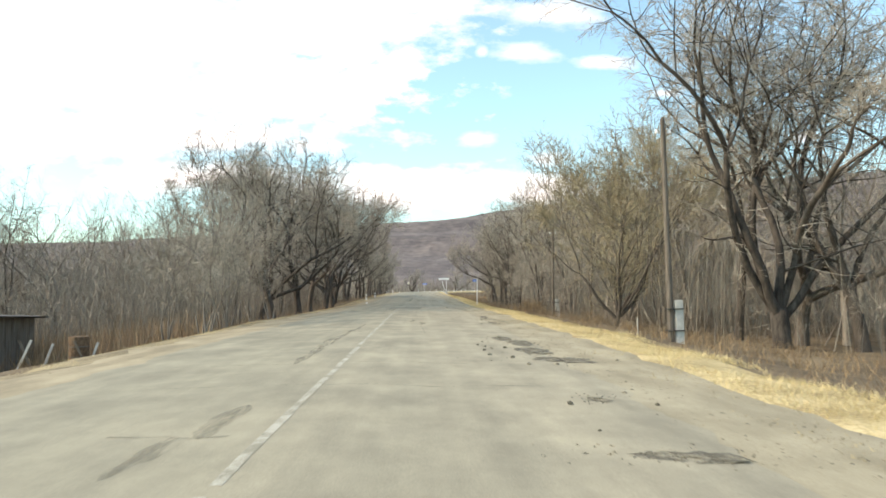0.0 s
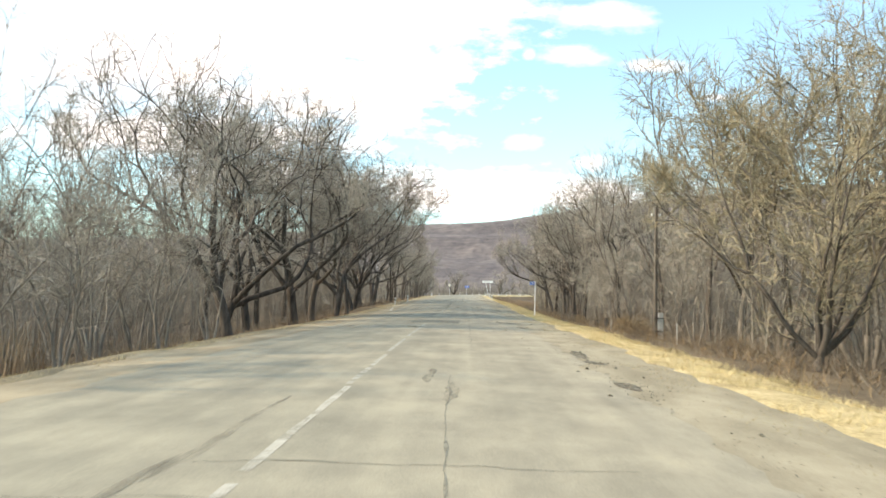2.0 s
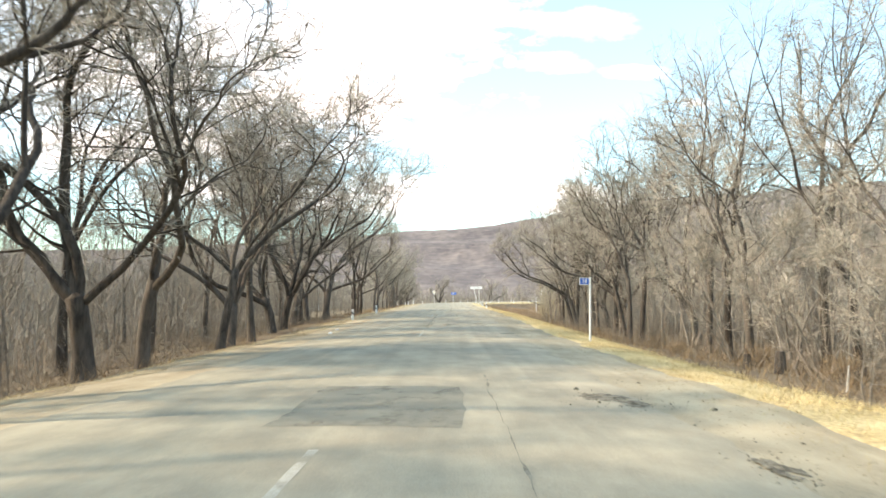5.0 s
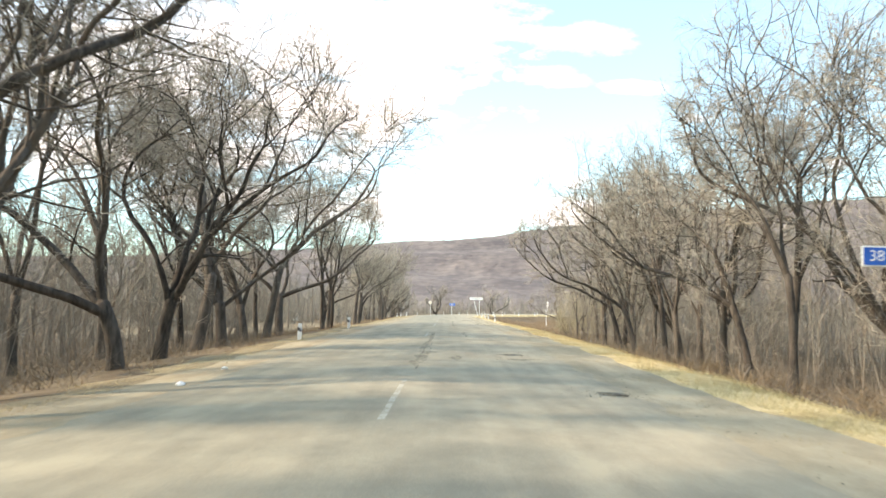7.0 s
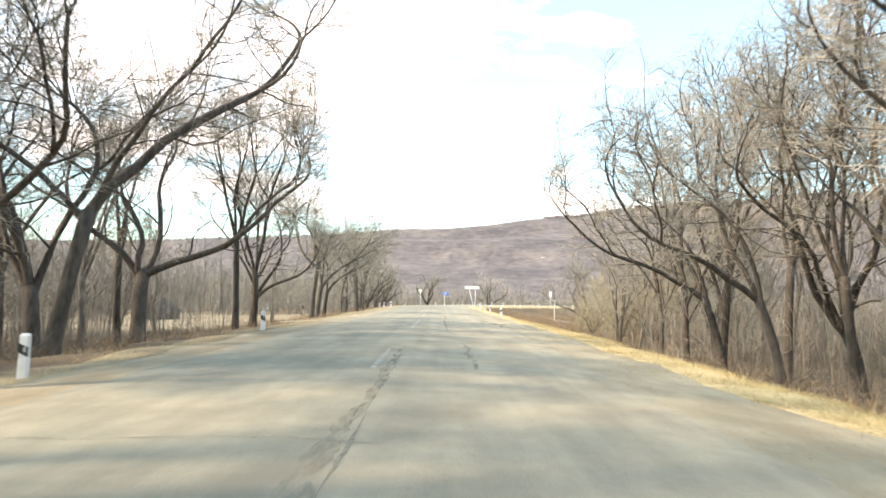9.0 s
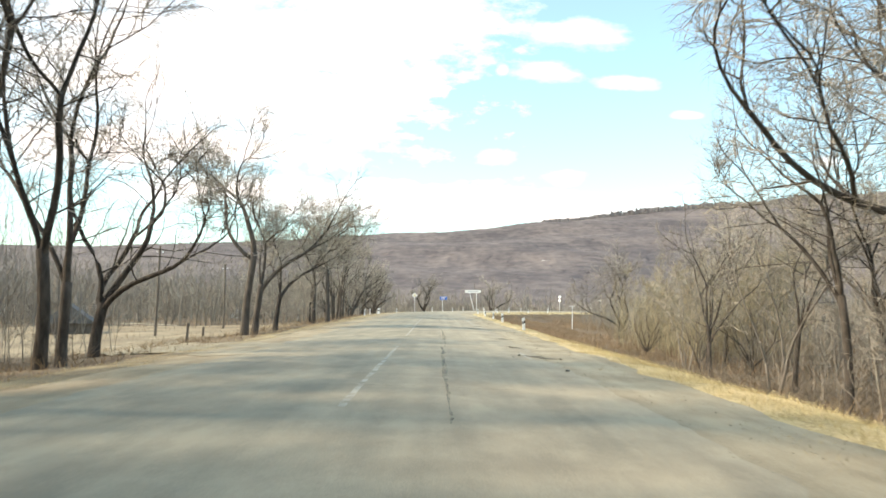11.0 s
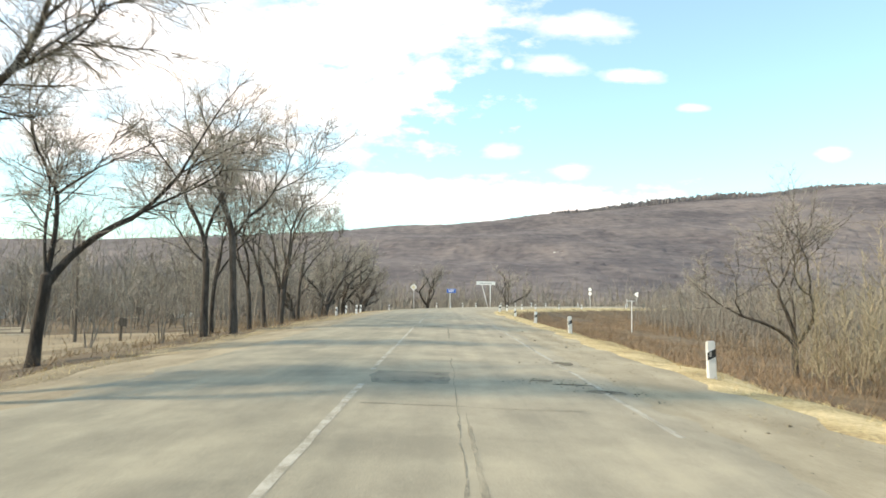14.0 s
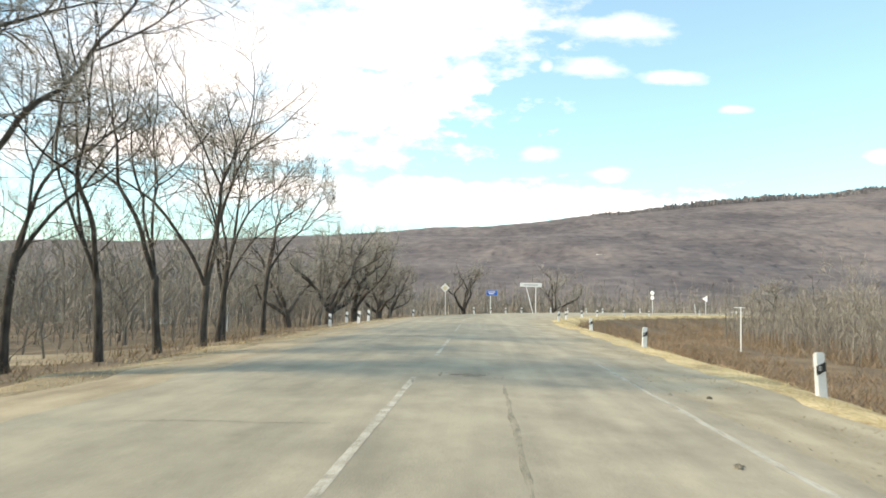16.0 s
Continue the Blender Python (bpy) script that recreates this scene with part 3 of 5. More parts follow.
tree_kind("propped", TWIG, seed=202, height=13.0, leaders=[(46, -6, 0.95, 0.7, 0.035), (6, 12, 0.9, 0.6, 0.02), (-18, -14, 0.85, 0.5, 0.02)], bole=3.0, radius=0.21, crook=0.23, limbs=2, forks=3, limb_len=0.16, droop=0.12, crown=0.55, thin=0.0092)
tree_kind("leaner0", TWIG, seed=203, height=15.5, leaders=[(-4, 4, 1.0, 0.85, 0.01), (-30, 10, 0.8, 0.5, 0.03), (16, -8, 0.8, 0.5, 0.02)], bole=3.6, radius=0.25, lean=(0.32, 0.04), crook=0.21, limbs=3, forks=3, limb_len=0.16, droop=0.14, crown=0.55, thin=0.0092)
tree_kind("leaner1", TWIG, seed=204, height=16.5, leaders=[(0, 2, 1.0, 0.85, 0.0), (-50, 6, 0.7, 0.45, 0.04), (34, -6, 0.7, 0.45, 0.02)], bole=4.2, radius=0.215, lean=(0.14, 0.05), crook=0.22, limbs=3, forks=3, limb_len=0.16, droop=0.14, crown=0.55, thin=0.0092)
tree_kind("elbow", TWIG, seed=205, height=12.0, leaders=[(58, 0, 0.95, 0.6, 0.03), (20, 14, 0.9, 0.5, 0.02), (-34, -8, 0.9, 0.55, 0.02), (-8, -20, 0.8, 0.5, 0.02)], bole=3.0, radius=0.29, crook=0.23, limbs=2, forks=3, limb_len=0.16, droop=0.10, crown=0.55, thin=0.0092)
tree_kind("sidearm", TWIG, seed=206, height=12.8, leaders=[(4, 4, 1.0, 0.8, 0.0), (-48, 0, 0.85, 0.62, -0.01)], bole=4.4, radius=0.19, crook=0.18, limbs=4, branches=4, forks=2, limb_len=0.16, droop=0.02, crown=0.55, thin=0.0092)
tree_kind("bough", TWIG, seed=207, height=11.0, leaders=[(21, 4, 1.0, 0.8, 0.01), (4, 10, 0.95, 0.6, 0.02), (-14, -8, 0.7, 0.35, 0.03)], bole=3.0, radius=0.20, lean=(0.17, 0.02), crook=0.18, limbs=4, branches=4, forks=2, limb_len=0.16, droop=0.0, crown=0.55, thin=0.0092)
tree_kind("upright0", TWIG, seed=208, height=13.5, leaders=[(-16, 6, 0.95, 0.6, 0.0), (8, -4, 1.0, 0.72, 0.0), (-66, 0, 0.5, 0.35, 0.06)], bole=4.6, radius=0.19, crook=0.17, limbs=4, branches=4, forks=2, limb_len=0.16, droop=0.0, crown=0.55, thin=0.0092)
tree_kind("upright1", TWIG, seed=209, height=14.5, leaders=[(2, 6, 1.0, 0.8, 0.0), (32, -4, 0.75, 0.45, 0.02), (-20, 4, 0.6, 0.4, 0.02)], bole=5.0, radius=0.195, lean=(0.05, 0), crook=0.17, limbs=4, branches=4, forks=2, limb_len=0.16, droop=0.0, crown=0.55, thin=0.0092)
tree_kind("roadleaner", TWIG, seed=210, height=12.0, leaders=[(-30, 0, 1.0, 0.75, 0.03), (-12, 10, 0.9, 0.6, 0.03), (12, -6, 1.0, 0.6, 0.01)], bole=3.4, radius=0.17, lean=(-0.08, 0), crook=0.20, limbs=3, limb_len=0.16, droop=0.02, crown=0.55, thin=0.0092)
tree_kind("fan", TWIG, seed=212, height=15.5, leaders=[(-40, 4, 0.95, 0.5, 0.03), (-24, -10, 1.0, 0.55, 0.02), (-8, 12, 1.0, 0.55, 0.01), (8, -6, 1.0, 0.55, 0.01), (20, 10, 1.0, 0.5, 0.02), (36, -4, 0.9, 0.5, 0.03)], bole=1.3, radius=0.32, crook=0.16, limbs=2, forks=3, branches=3, twigs=4, fine=4, limb_len=0.16, droop=0.08, crown=0.5, thin=0.0092)
tree_kind("vee", TWIG, seed=211, height=15.0, leaders=[(-18, 4, 1.0, 0.7, 0.02), (9, -4, 1.05, 0.75, 0.0), (22, 12, 0.8, 0.45, 0.02)], bole=5.5, radius=0.19, crook=0.14, limbs=3, limb_len=0.16, droop=0.0, crown=0.55, thin=0.0092)
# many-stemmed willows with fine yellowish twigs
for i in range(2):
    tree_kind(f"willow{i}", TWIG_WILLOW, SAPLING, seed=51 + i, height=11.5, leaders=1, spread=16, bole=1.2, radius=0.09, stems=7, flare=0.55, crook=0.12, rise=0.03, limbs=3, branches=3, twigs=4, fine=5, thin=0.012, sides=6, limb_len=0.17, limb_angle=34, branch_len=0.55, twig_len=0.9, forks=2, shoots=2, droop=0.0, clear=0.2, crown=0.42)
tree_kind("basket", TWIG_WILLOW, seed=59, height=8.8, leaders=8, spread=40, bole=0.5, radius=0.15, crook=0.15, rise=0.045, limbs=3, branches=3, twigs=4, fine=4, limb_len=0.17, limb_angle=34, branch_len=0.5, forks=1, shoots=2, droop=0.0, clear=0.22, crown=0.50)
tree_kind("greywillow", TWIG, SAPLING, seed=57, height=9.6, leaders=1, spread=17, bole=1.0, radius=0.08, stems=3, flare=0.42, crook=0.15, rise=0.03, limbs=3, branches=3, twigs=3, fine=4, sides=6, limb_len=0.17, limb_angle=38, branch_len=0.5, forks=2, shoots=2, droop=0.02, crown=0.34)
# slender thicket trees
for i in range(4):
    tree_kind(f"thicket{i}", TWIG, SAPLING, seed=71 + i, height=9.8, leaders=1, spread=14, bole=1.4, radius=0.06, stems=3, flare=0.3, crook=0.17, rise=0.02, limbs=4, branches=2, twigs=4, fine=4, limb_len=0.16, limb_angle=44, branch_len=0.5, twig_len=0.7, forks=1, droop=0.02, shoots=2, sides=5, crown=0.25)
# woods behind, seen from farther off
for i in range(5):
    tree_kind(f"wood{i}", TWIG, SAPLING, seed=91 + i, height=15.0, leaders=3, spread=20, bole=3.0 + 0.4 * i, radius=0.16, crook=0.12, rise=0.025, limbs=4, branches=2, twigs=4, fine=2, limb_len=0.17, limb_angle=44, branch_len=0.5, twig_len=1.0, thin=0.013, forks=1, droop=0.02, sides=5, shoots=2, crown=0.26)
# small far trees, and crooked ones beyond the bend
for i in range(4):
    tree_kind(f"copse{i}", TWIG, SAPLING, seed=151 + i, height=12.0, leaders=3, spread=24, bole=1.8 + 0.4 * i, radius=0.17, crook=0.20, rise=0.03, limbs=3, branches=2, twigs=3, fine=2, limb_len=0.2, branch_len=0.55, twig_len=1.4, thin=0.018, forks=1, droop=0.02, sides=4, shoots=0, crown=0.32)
for i in range(3):
    tree_kind(f"crooked{i}", TWIG, seed=171 + i, height=12.0, leaders=4, spread=40, bole=1.6, radius=0.42, crook=0.2, rise=0.03, limbs=3, branches=2, twigs=4, fine=2, limb_len=0.18, thin=0.014, twig_len=1.1, droop=0.03, crown=0.42)
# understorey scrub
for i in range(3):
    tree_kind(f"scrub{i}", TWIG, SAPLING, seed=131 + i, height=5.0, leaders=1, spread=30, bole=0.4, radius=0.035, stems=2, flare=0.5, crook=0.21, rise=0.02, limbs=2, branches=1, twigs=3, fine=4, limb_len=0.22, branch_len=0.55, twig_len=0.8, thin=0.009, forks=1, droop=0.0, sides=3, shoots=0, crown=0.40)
# low bushes
for i in range(3):
    tree_kind(f"bush{i}", WEED, seed=111 + i, height=1.7, leaders=1, spread=30, bole=0.2, radius=0.012, stems=9, flare=0.8, crook=0.18, rise=0.02, limbs=2, branches=2, twigs=3, fine=4, limb_len=0.3, branch_len=0.5, twig_len=0.35, thin=0.004, forks=1, droop=0.0, sides=3, shoots=0, crown=0.60)

BIG = "large bare tree with dark crooked limbs beside the road"
SLIM = "tall slim bare tree with grey-brown twigs"
# kind, x, y, turn, size, label
ROADSIDE = [
    # left side
    ("thicket0", -8.13, 29.1, 20, 0.62, 1), ("thicket2", -10.2, 30.4, 60, 0.66, 1), ("thicket3", -11.4, 34.4, 160, 0.74, 1), ("thicket1", -9.3, 41.6, 220, 0.74, 1), ("thicket0", -9, 45.2, 120, 0.74, 1), ("thicket2", -12.6, 38.6, 220, 0.82, 1), ("thicket1", -14, 44, 250, 0.82, 1), ("thicket1", -9.23, 31.9, 80, 0.66, 1), ("thicket2", -10.03, 38.1, 10, 0.78, 1), ("thicket3", -8.83, 34.8, 200, 0.66, 1), ("thicket1", -11.33, 41.4, 300, 0.82, 1), ("thicket3", -10.43, 39.5, 20, 0.7, 1),
    ("thicket0", -11.83, 45.3, 140, 0.86, 1), ("thicket2", -10.43, 43.4, 100, 0.74, 1), ("elm1", -9.63, 49.3, 40, 0.87, 0), ("elm0", -11.63, 54.7, 250, 0.9, 0), ("spreading", -10.83, 66.6, 0, 1, 0), ("propped", -10.2, 69.2, 0, 1, 0), ("leaner1", -9.6, 75.2, 0, 0.78, 0),
    ("elm3", -12.23, 60.6, 30, 0.92, 0), ("elm3", -10.18, 78.6, 320, 0.93, 0), ("ash2", -9.49, 80, 210, 0.95, 1), ("elm0", -10.33, 87.5, 70, 0.93, 0), ("elm1", -10.6, 91.6, 190, 0.88, 0), ("leaner0", -11.5, 97.6, 0, 0.95, 0),
    ("spreading", -11.8, 103, 20, 0.88, 0), ("leaner1", -10.7, 107.2, 0, 0.95, 0), ("elm1", -12.6, 110.0, 355, 0.95, 0), ("elbow", -11.9, 116.1, 0, 0.95, 0), ("ash3", -10.2, 123.7, 0, 0.88, 1), ("ash1", -9.8, 125.6, 100, 0.9, 1), ("ash0", -10.4, 127.8, 40, 0.85, 1),
    ("elm2", -11.6, 132.4, 200, 0.71, 0), ("sidearm", -10.7, 148.4, 0, 1, 1), ("bough", -10.5, 149.6, 0, 0.87, 0), ("bough", -11.4, 159.2, 15, 0.8, 0), ("upright0", -10.9, 172.3, 0, 0.84, 1), ("upright1", -9.7, 172.8, 0, 0.82, 1), ("ash1", -10.5, 178.7, 60, 0.68, 1), ("ash3", -12.0, 177.0, 120, 0.62, 1),
    ("ash1", -10.6, 182.6, 10, 0.75, 1), ("ash0", -10.3, 185.6, 100, 0.8, 1), ("ash2", -11.2, 189.7, 60, 0.72, 1), ("ash0", -11.9, 192.2, 300, 0.76, 1), ("ash3", -11.5, 197.2, 120, 0.71, 1), ("thicket2", -13, 177.1, 20, 0.6, 1), ("thicket1", -15.5, 171.1, 70, 0.65, 1), ("thicket1", -10.6, 166.6, 190, 0.45, 1),
    # left side, second row
    ("ash2", -15.6, 83, 20, 1.05, 1), ("ash0", -15.2, 90.5, 140, 1, 1), ("ash3", -16.4, 99.5, 250, 1.1, 1), ("ash1", -15.2, 106.5, 60, 1.05, 1), ("ash0", -15.8, 113.5, 310, 1.05, 1), ("ash2", -14.6, 120.5, 190, 0.95, 1), ("ash3", -15.4, 74, 90, 1.1, 1), ("ash1", -16.0, 64, 210, 1.1, 1),
    # right side
    ("basket", 10.9, 40.6, 0, 0.95, 2), ("fan", 14.6, 29.2, 0, 1.12, 0), ("elm1", 17.4, 28.4, 330, 1, 0), ("elm0", 16.8, 31.9, 150, 1.1, 0), ("ash2", 15, 34.3, 20, 1.1, 1), ("willow1", 15, 45.3, 100, 1.1, 2),
    ("willow0", 14.6, 52.2, 190, 1.22, 2), ("thicket3", 11.2, 53.2, 40, 0.85, 1), ("ash0", 16, 60.1, 70, 0.96, 1), ("thicket2", 7.2, 57.6, 0, 0.3, 1), ("ash3", 10.87, 89.6, 200, 0.78, 1), ("vee", 15.4, 75.3, 0, 1, 1), ("ash3", 12.8, 65, 200, 0.65, 1),
    ("ash1", 14.13, 70.3, 300, 0.92, 1), ("ash2", 13.4, 83.4, 0, 0.97, 1), ("elm2", 13.5, 103, 100, 0.9, 0), ("ash0", 14.3, 108.5, 0, 1, 1), ("ash2", 13, 110.6, 240, 0.95, 1), ("elm1", 14.9, 113.6, 50, 0.9, 0), ("ash3", 14.4, 118.1, 130, 1, 1),
    ("roadleaner", 12.6, 120.2, 0, 1, 0), ("ash1", 15.2, 127.3, 60, 1.1, 1), ("ash0", 12.2, 124.2, 200, 1.1, 1), ("ash2", 13.2, 122.3, 20, 1.1, 1), ("wood2", 14.2, 55.5, 20, 0.85, 0), ("ash0", 13.6, 144.2, 200, 0.6, 1), ("ash2", 14.6, 147.4, 80, 0.55, 1), ("thicket1", 12.6, 135, 0, 1, 1), ("elm2", 16.4, 173.4, 45, 0.62, 1), ("thicket0", 16.1, 155.6, 0, 0.7, 1),
    ("thicket3", 13.7, 148.1, 90, 0.75, 1), ("thicket1", 20.5, 181.1, 10, 0.75, 1), ("thicket2", 25, 211.1, 0, 0.75, 1), ("willow1", 18.8, 160.5, 10, 0.62, 2), ("willow0", 22.0, 157.0, 140, 0.72, 2), ("greywillow", 24.0, 152.0, 30, 0.95, 1), ("wood1", 27.5, 158.0, 60, 0.66, 1), ("wood3", 27.0, 149.0, 200, 0.74, 1), ("wood0", 31.5, 166.0, 20, 0.62, 1), ("willow0", 25, 163.5, 80, 0.67, 2), ("ash3", 18.6, 154.8, 0, 0.72, 1), ("ash0", 22, 143.7, 10, 0.98, 1), ("ash2", 24, 137.6, 10, 0.98, 1),
    ("ash1", 12.08, 74.7, 30, 0.95, 1), ("ash0", 13.14, 79.7, 130, 1, 1), ("greywillow", 13.6, 86.6, 100, 1, 1), ("ash2", 12.5, 93.2, 80, 0.97, 1), ("roadleaner", 12.2, 96, -20, 0.9, 0), ("ash3", 12.2, 99, 10, 0.92, 1), ("elm1", 15.4, 90.6, 10, 1, 0),
    ("ash1", 12.2, 106, 50, 0.9, 1), ("roadleaner", 11.8, 112.9, 20, 0.95, 0), ("ash3", 12.8, 130.4, 260, 0.77, 1), ("ash1", 16.1, 54.2, 20, 0.91, 1), ("ash0", 17.6, 48.3, 220, 1, 1), ("ash2", 13.6, 58.6, 120, 0.8, 1), ("greywillow", 11.2, 67.2, 220, 0.57, 1), ("greywillow", 12.6, 72.5, 90, 0.92, 1),
    ("greywillow", 11, 61, 20, 0.6, 1), ("greywillow", 13.2, 63.5, 120, 0.8, 1), ("greywillow", 14.5, 68, 320, 0.95, 1), ("greywillow", 12.4, 77.5, 160, 0.75, 1), ("greywillow", 14.6, 82, 260, 1, 1), ("greywillow", 11.6, 96, 60, 0.6, 1),
    ("ash2", 15.5, 139.5, 40, 0.63, 1), ("elm1", 17.2, 134.5, 120, 0.63, 0), ("ash0", 14.6, 131.2, 250, 0.71, 1),
    ("basket", 15.6, 151.5, 40, 0.46, 2), ("basket", 18.0, 149.5, 160, 0.55, 2), ("greywillow", 19.2, 155.0, 250, 0.6, 1), ("basket", 15.0, 160.5, 300, 0.42, 2), ("greywillow", 21.5, 147.0, 80, 0.62, 1),
    # beyond the bend
    ("crooked1", -13.5, 222.8, 20, 0.75, 0), ("crooked0", -12.3, 229.8, 120, 0.78, 0), ("crooked0", -15.2, 232.1, 220, 0.75, 0), ("crooked2", -11.2, 238, 320, 0.62, 0), ("crooked1", -17.5, 225.1, 200, 0.78, 0), ("crooked0", -12, 245.4, 60, 0.62, 0),
    ("crooked2", 14.85, 313, 0, 0.9, 0), ("crooked0", -3.5, 304, 80, 0.9, 0), ("crooked1", -16, 287, 0, 0.8, 0), ("crooked0", -27, 271.3, 0, 0.8, 0), ("crooked2", -24, 278.7, 40, 0.75, 0), ("crooked0", 62, 319, 0, 0.7, 0),
]
LABELS = [BIG, SLIM, "many-stemmed bare willow with yellowish fine twigs"]
for key, x, y, turn, size, kind in ROADSIDE:
    tree(key, x, y, turn, size, LABELS[kind])

# woods behind the first row
rng = random.Random(5)
WOODS = "bare tree in the woods beside the road"
SCRUB = "leafless grey-brown scrub under the trees"


FAR_VERTS, FAR_FACES, FAR_MATS = [], [], []


def far_tree(key, x, y, turn, size):
    """Adds one tree to the woods that stand too far off to tell apart."""
    m = pose(x, y, land(x, y), 0, 0, turn) @ Matrix.Scale(size, 4)
    for k, me in enumerate(TREE_KINDS[key]):
        n = len(FAR_VERTS)
        FAR_VERTS.extend(tuple(m @ v.co) for v in me.vertices)
        FAR_FACES.extend(tuple(i + n for i in p.vertices) for p in me.polygons)
        FAR_MATS.extend([k] * len(me.polygons))


def woods(n, x0, x1, y0, y1, lo, hi, gap=2.2, kind="wood"):
    spots = []
    for _ in range(n * 12):
        x, y = rng.uniform(x0, x1), rng.uniform(y0, y1)
        if abs(offset(x, y)[0]) > 11 and all((x - a) ** 2 + (y - b) ** 2 > gap * gap for a, b in spots):
            spots.append((x, y))
            spec = (f"{kind}{rng.randrange(4)}", x, y, rng.uniform(0, 360), rng.uniform(lo, hi))
            if kind == "copse":
                far_tree(*spec)
            else:
                tree(*spec, WOODS, "woods")
            if len(spots) >= n:
                return


def scrub(n, x0, x1, y0, y1, lo, hi):
    for _ in range(n):
        x, y = rng.uniform(x0, x1), rng.uniform(y0, y1)
        if abs(offset(x, y)[0]) > 9.2:
            tree(f"scrub{rng.randrange(3)}", x, y, rng.uniform(0, 360), rng.uniform(lo, hi), SCRUB, "scrub", name="bush")


woods(28, 18, 40, 38, 134, 0.68, 0.9, 3)
woods(14, 19, 42, 24, 40, 0.8, 1.0)
scrub(10, 12.5, 36, 27, 46, 0.7, 1.2)
woods(19, -28, -14.5, 50, 128, 0.68, 0.9, 3)
woods(8, -50, -15, 46, 135, 0.7, 0.95, 2.6, "copse")
woods(14, -60, -24, 40, 75, 0.5, 0.8, 4)
woods(10, -50, -15, 98, 142, 0.5, 0.75, 3, "copse")
scrub(12, -40, -13, 96, 140, 0.7, 1.1)
woods(13, -44, -14, 187, 226, 0.42, 0.7, 2.6, "copse")
woods(14, -34, -11.5, 214, 252, 0.5, 0.78, 3, "copse")
scrub(16, -34, -13, 184, 216, 0.6, 1.0)
for x, y, size in ((-33, 56, 0.83), (-27.5, 50, 0.78), (-36, 52, 0.7)):
    tree("ash0", x, y, 40 * size, size, SLIM)
woods(11, -80, -14, 240, 345, 0.4, 0.7, 4, "copse")
woods(11, -75, -24, 190, 250, 0.42, 0.66, 3.2, "copse")
woods(12, -120, -45, 130, 250, 0.4, 0.65, 5, "copse")
woods(12, 40, 110, 190, 330, 0.4, 0.6, 4, "copse")
scrub(16, 11, 26, 40, 130, 0.7, 1.2)
scrub(12, -22, -11, 46, 128, 0.6, 1.1)
scrub(18, -42, -13, 36, 60, 0.7, 1.1)
scrub(10, 20, 34, 130, 190, 0.5, 0.9)
scrub(10, -40, 45, 285, 340, 0.7, 1.2)
scrub(14, -34, -10, 215, 260, 0.5, 0.9)
scrub(8, -75, -24, 190, 255, 0.6, 1.0)
for x, y, size in ((7.7, 50.6, 1.0), (8.3, 52, 0.9), (10.2, 64, 0.8), (11, 47, 0.7), (9.3, 75, 0.6), (9.8, 80, 0.7), (9.4, 93, 0.6), (10.5, 70, 0.8), (11.6, 152, 0.8), (11, 146, 0.7)):
    tree(f"bush{rng.randrange(3)}", x, y, rng.uniform(0, 360), size * 0.6, "dry light-brown bush on the verge", "bushes", name="bush")


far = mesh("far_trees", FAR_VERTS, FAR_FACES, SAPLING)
far.materials.append(TWIG)
far.polygons.foreach_set("material_index", FAR_MATS)
tagged(new("far_trees", far), "hazy grey-brown leafless trees standing behind the roadside rows", "woods", kind="stuff")

def brushwood(name, label, n, x0, x1, y0, y1, umin, lo, hi, width, seed, stalks=26, mat=None):
    """Thousands of slender saplings with upright twigs, too fine to tell apart."""
    g = np.random.default_rng(seed)
    r = random.Random(seed)
    feet = []
    while len(feet) < n:
        x, y = r.uniform(x0, x1), r.uniform(y0, y1)
        if abs(offset(x, y)[0]) > umin + 1.2 * noise.noise((y * 0.2, x * 0.2, 3.0)):
            feet.append((x, y, land(x, y) - 0.05, r.uniform(lo, hi) * (1.0 + 0.55 * noise.noise((x * 0.12, y * 0.12, 9.0)))))
    feet = np.array(feet)
    m = len(feet)
    tilt = g.normal(0, 0.10, (m, 2))
    base, height = feet[:, None, :3], feet[:, 3][:, None]
    # the first blade of each sapling is its stem, the others leave it on the way up
    t = g.uniform(0.08, 0.97, (m, stalks))
    t[:, 0] = 0.0
    start = np.concatenate([base[:, :, :2] + (tilt[:, None, :] * (t * height)[:, :, None]), base[:, :, 2:] + (t * height)[:, :, None]], axis=2)
    az, ang = g.uniform(0, 6.283, (m, stalks)), g.uniform(0.3, 1.25, (m, stalks))
    length = height * g.uniform(0.16, 0.40, (m, stalks)) * (1.15 - 0.75 * t)
    aim = np.stack([np.cos(az) * np.sin(ang) + tilt[:, :1], np.sin(az) * np.sin(ang) + tilt[:, 1:], np.cos(ang)], axis=2)
    aim[:, 0, :2], aim[:, 0, 2], length[:, 0] = tilt, 1.0, feet[:, 3]
    tip = start + aim * length[:, :, None]
    w = g.uniform(0, 6.283, (m, stalks))
    half = width * g.uniform(0.6, 1.3, (m, stalks))
    half[:, 0] *= 1.5
    side = np.stack([np.cos(w) * half, np.sin(w) * half, np.zeros_like(w)], axis=2)
    verts = np.stack([start - side, start + side, tip], axis=2).reshape(-1, 3)
    me = mesh(name, verts.tolist(), np.arange(len(verts)).reshape(-1, 3).tolist(), mat or BRUSHWOOD)
    return tagged(new(name, me), label, "brushwood", kind="stuff")


THICKET = "dense grey-brown leafless saplings filling the woods"
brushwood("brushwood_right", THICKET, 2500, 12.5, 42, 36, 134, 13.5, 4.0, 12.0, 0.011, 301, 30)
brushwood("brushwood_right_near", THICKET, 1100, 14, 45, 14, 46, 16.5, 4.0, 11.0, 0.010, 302)
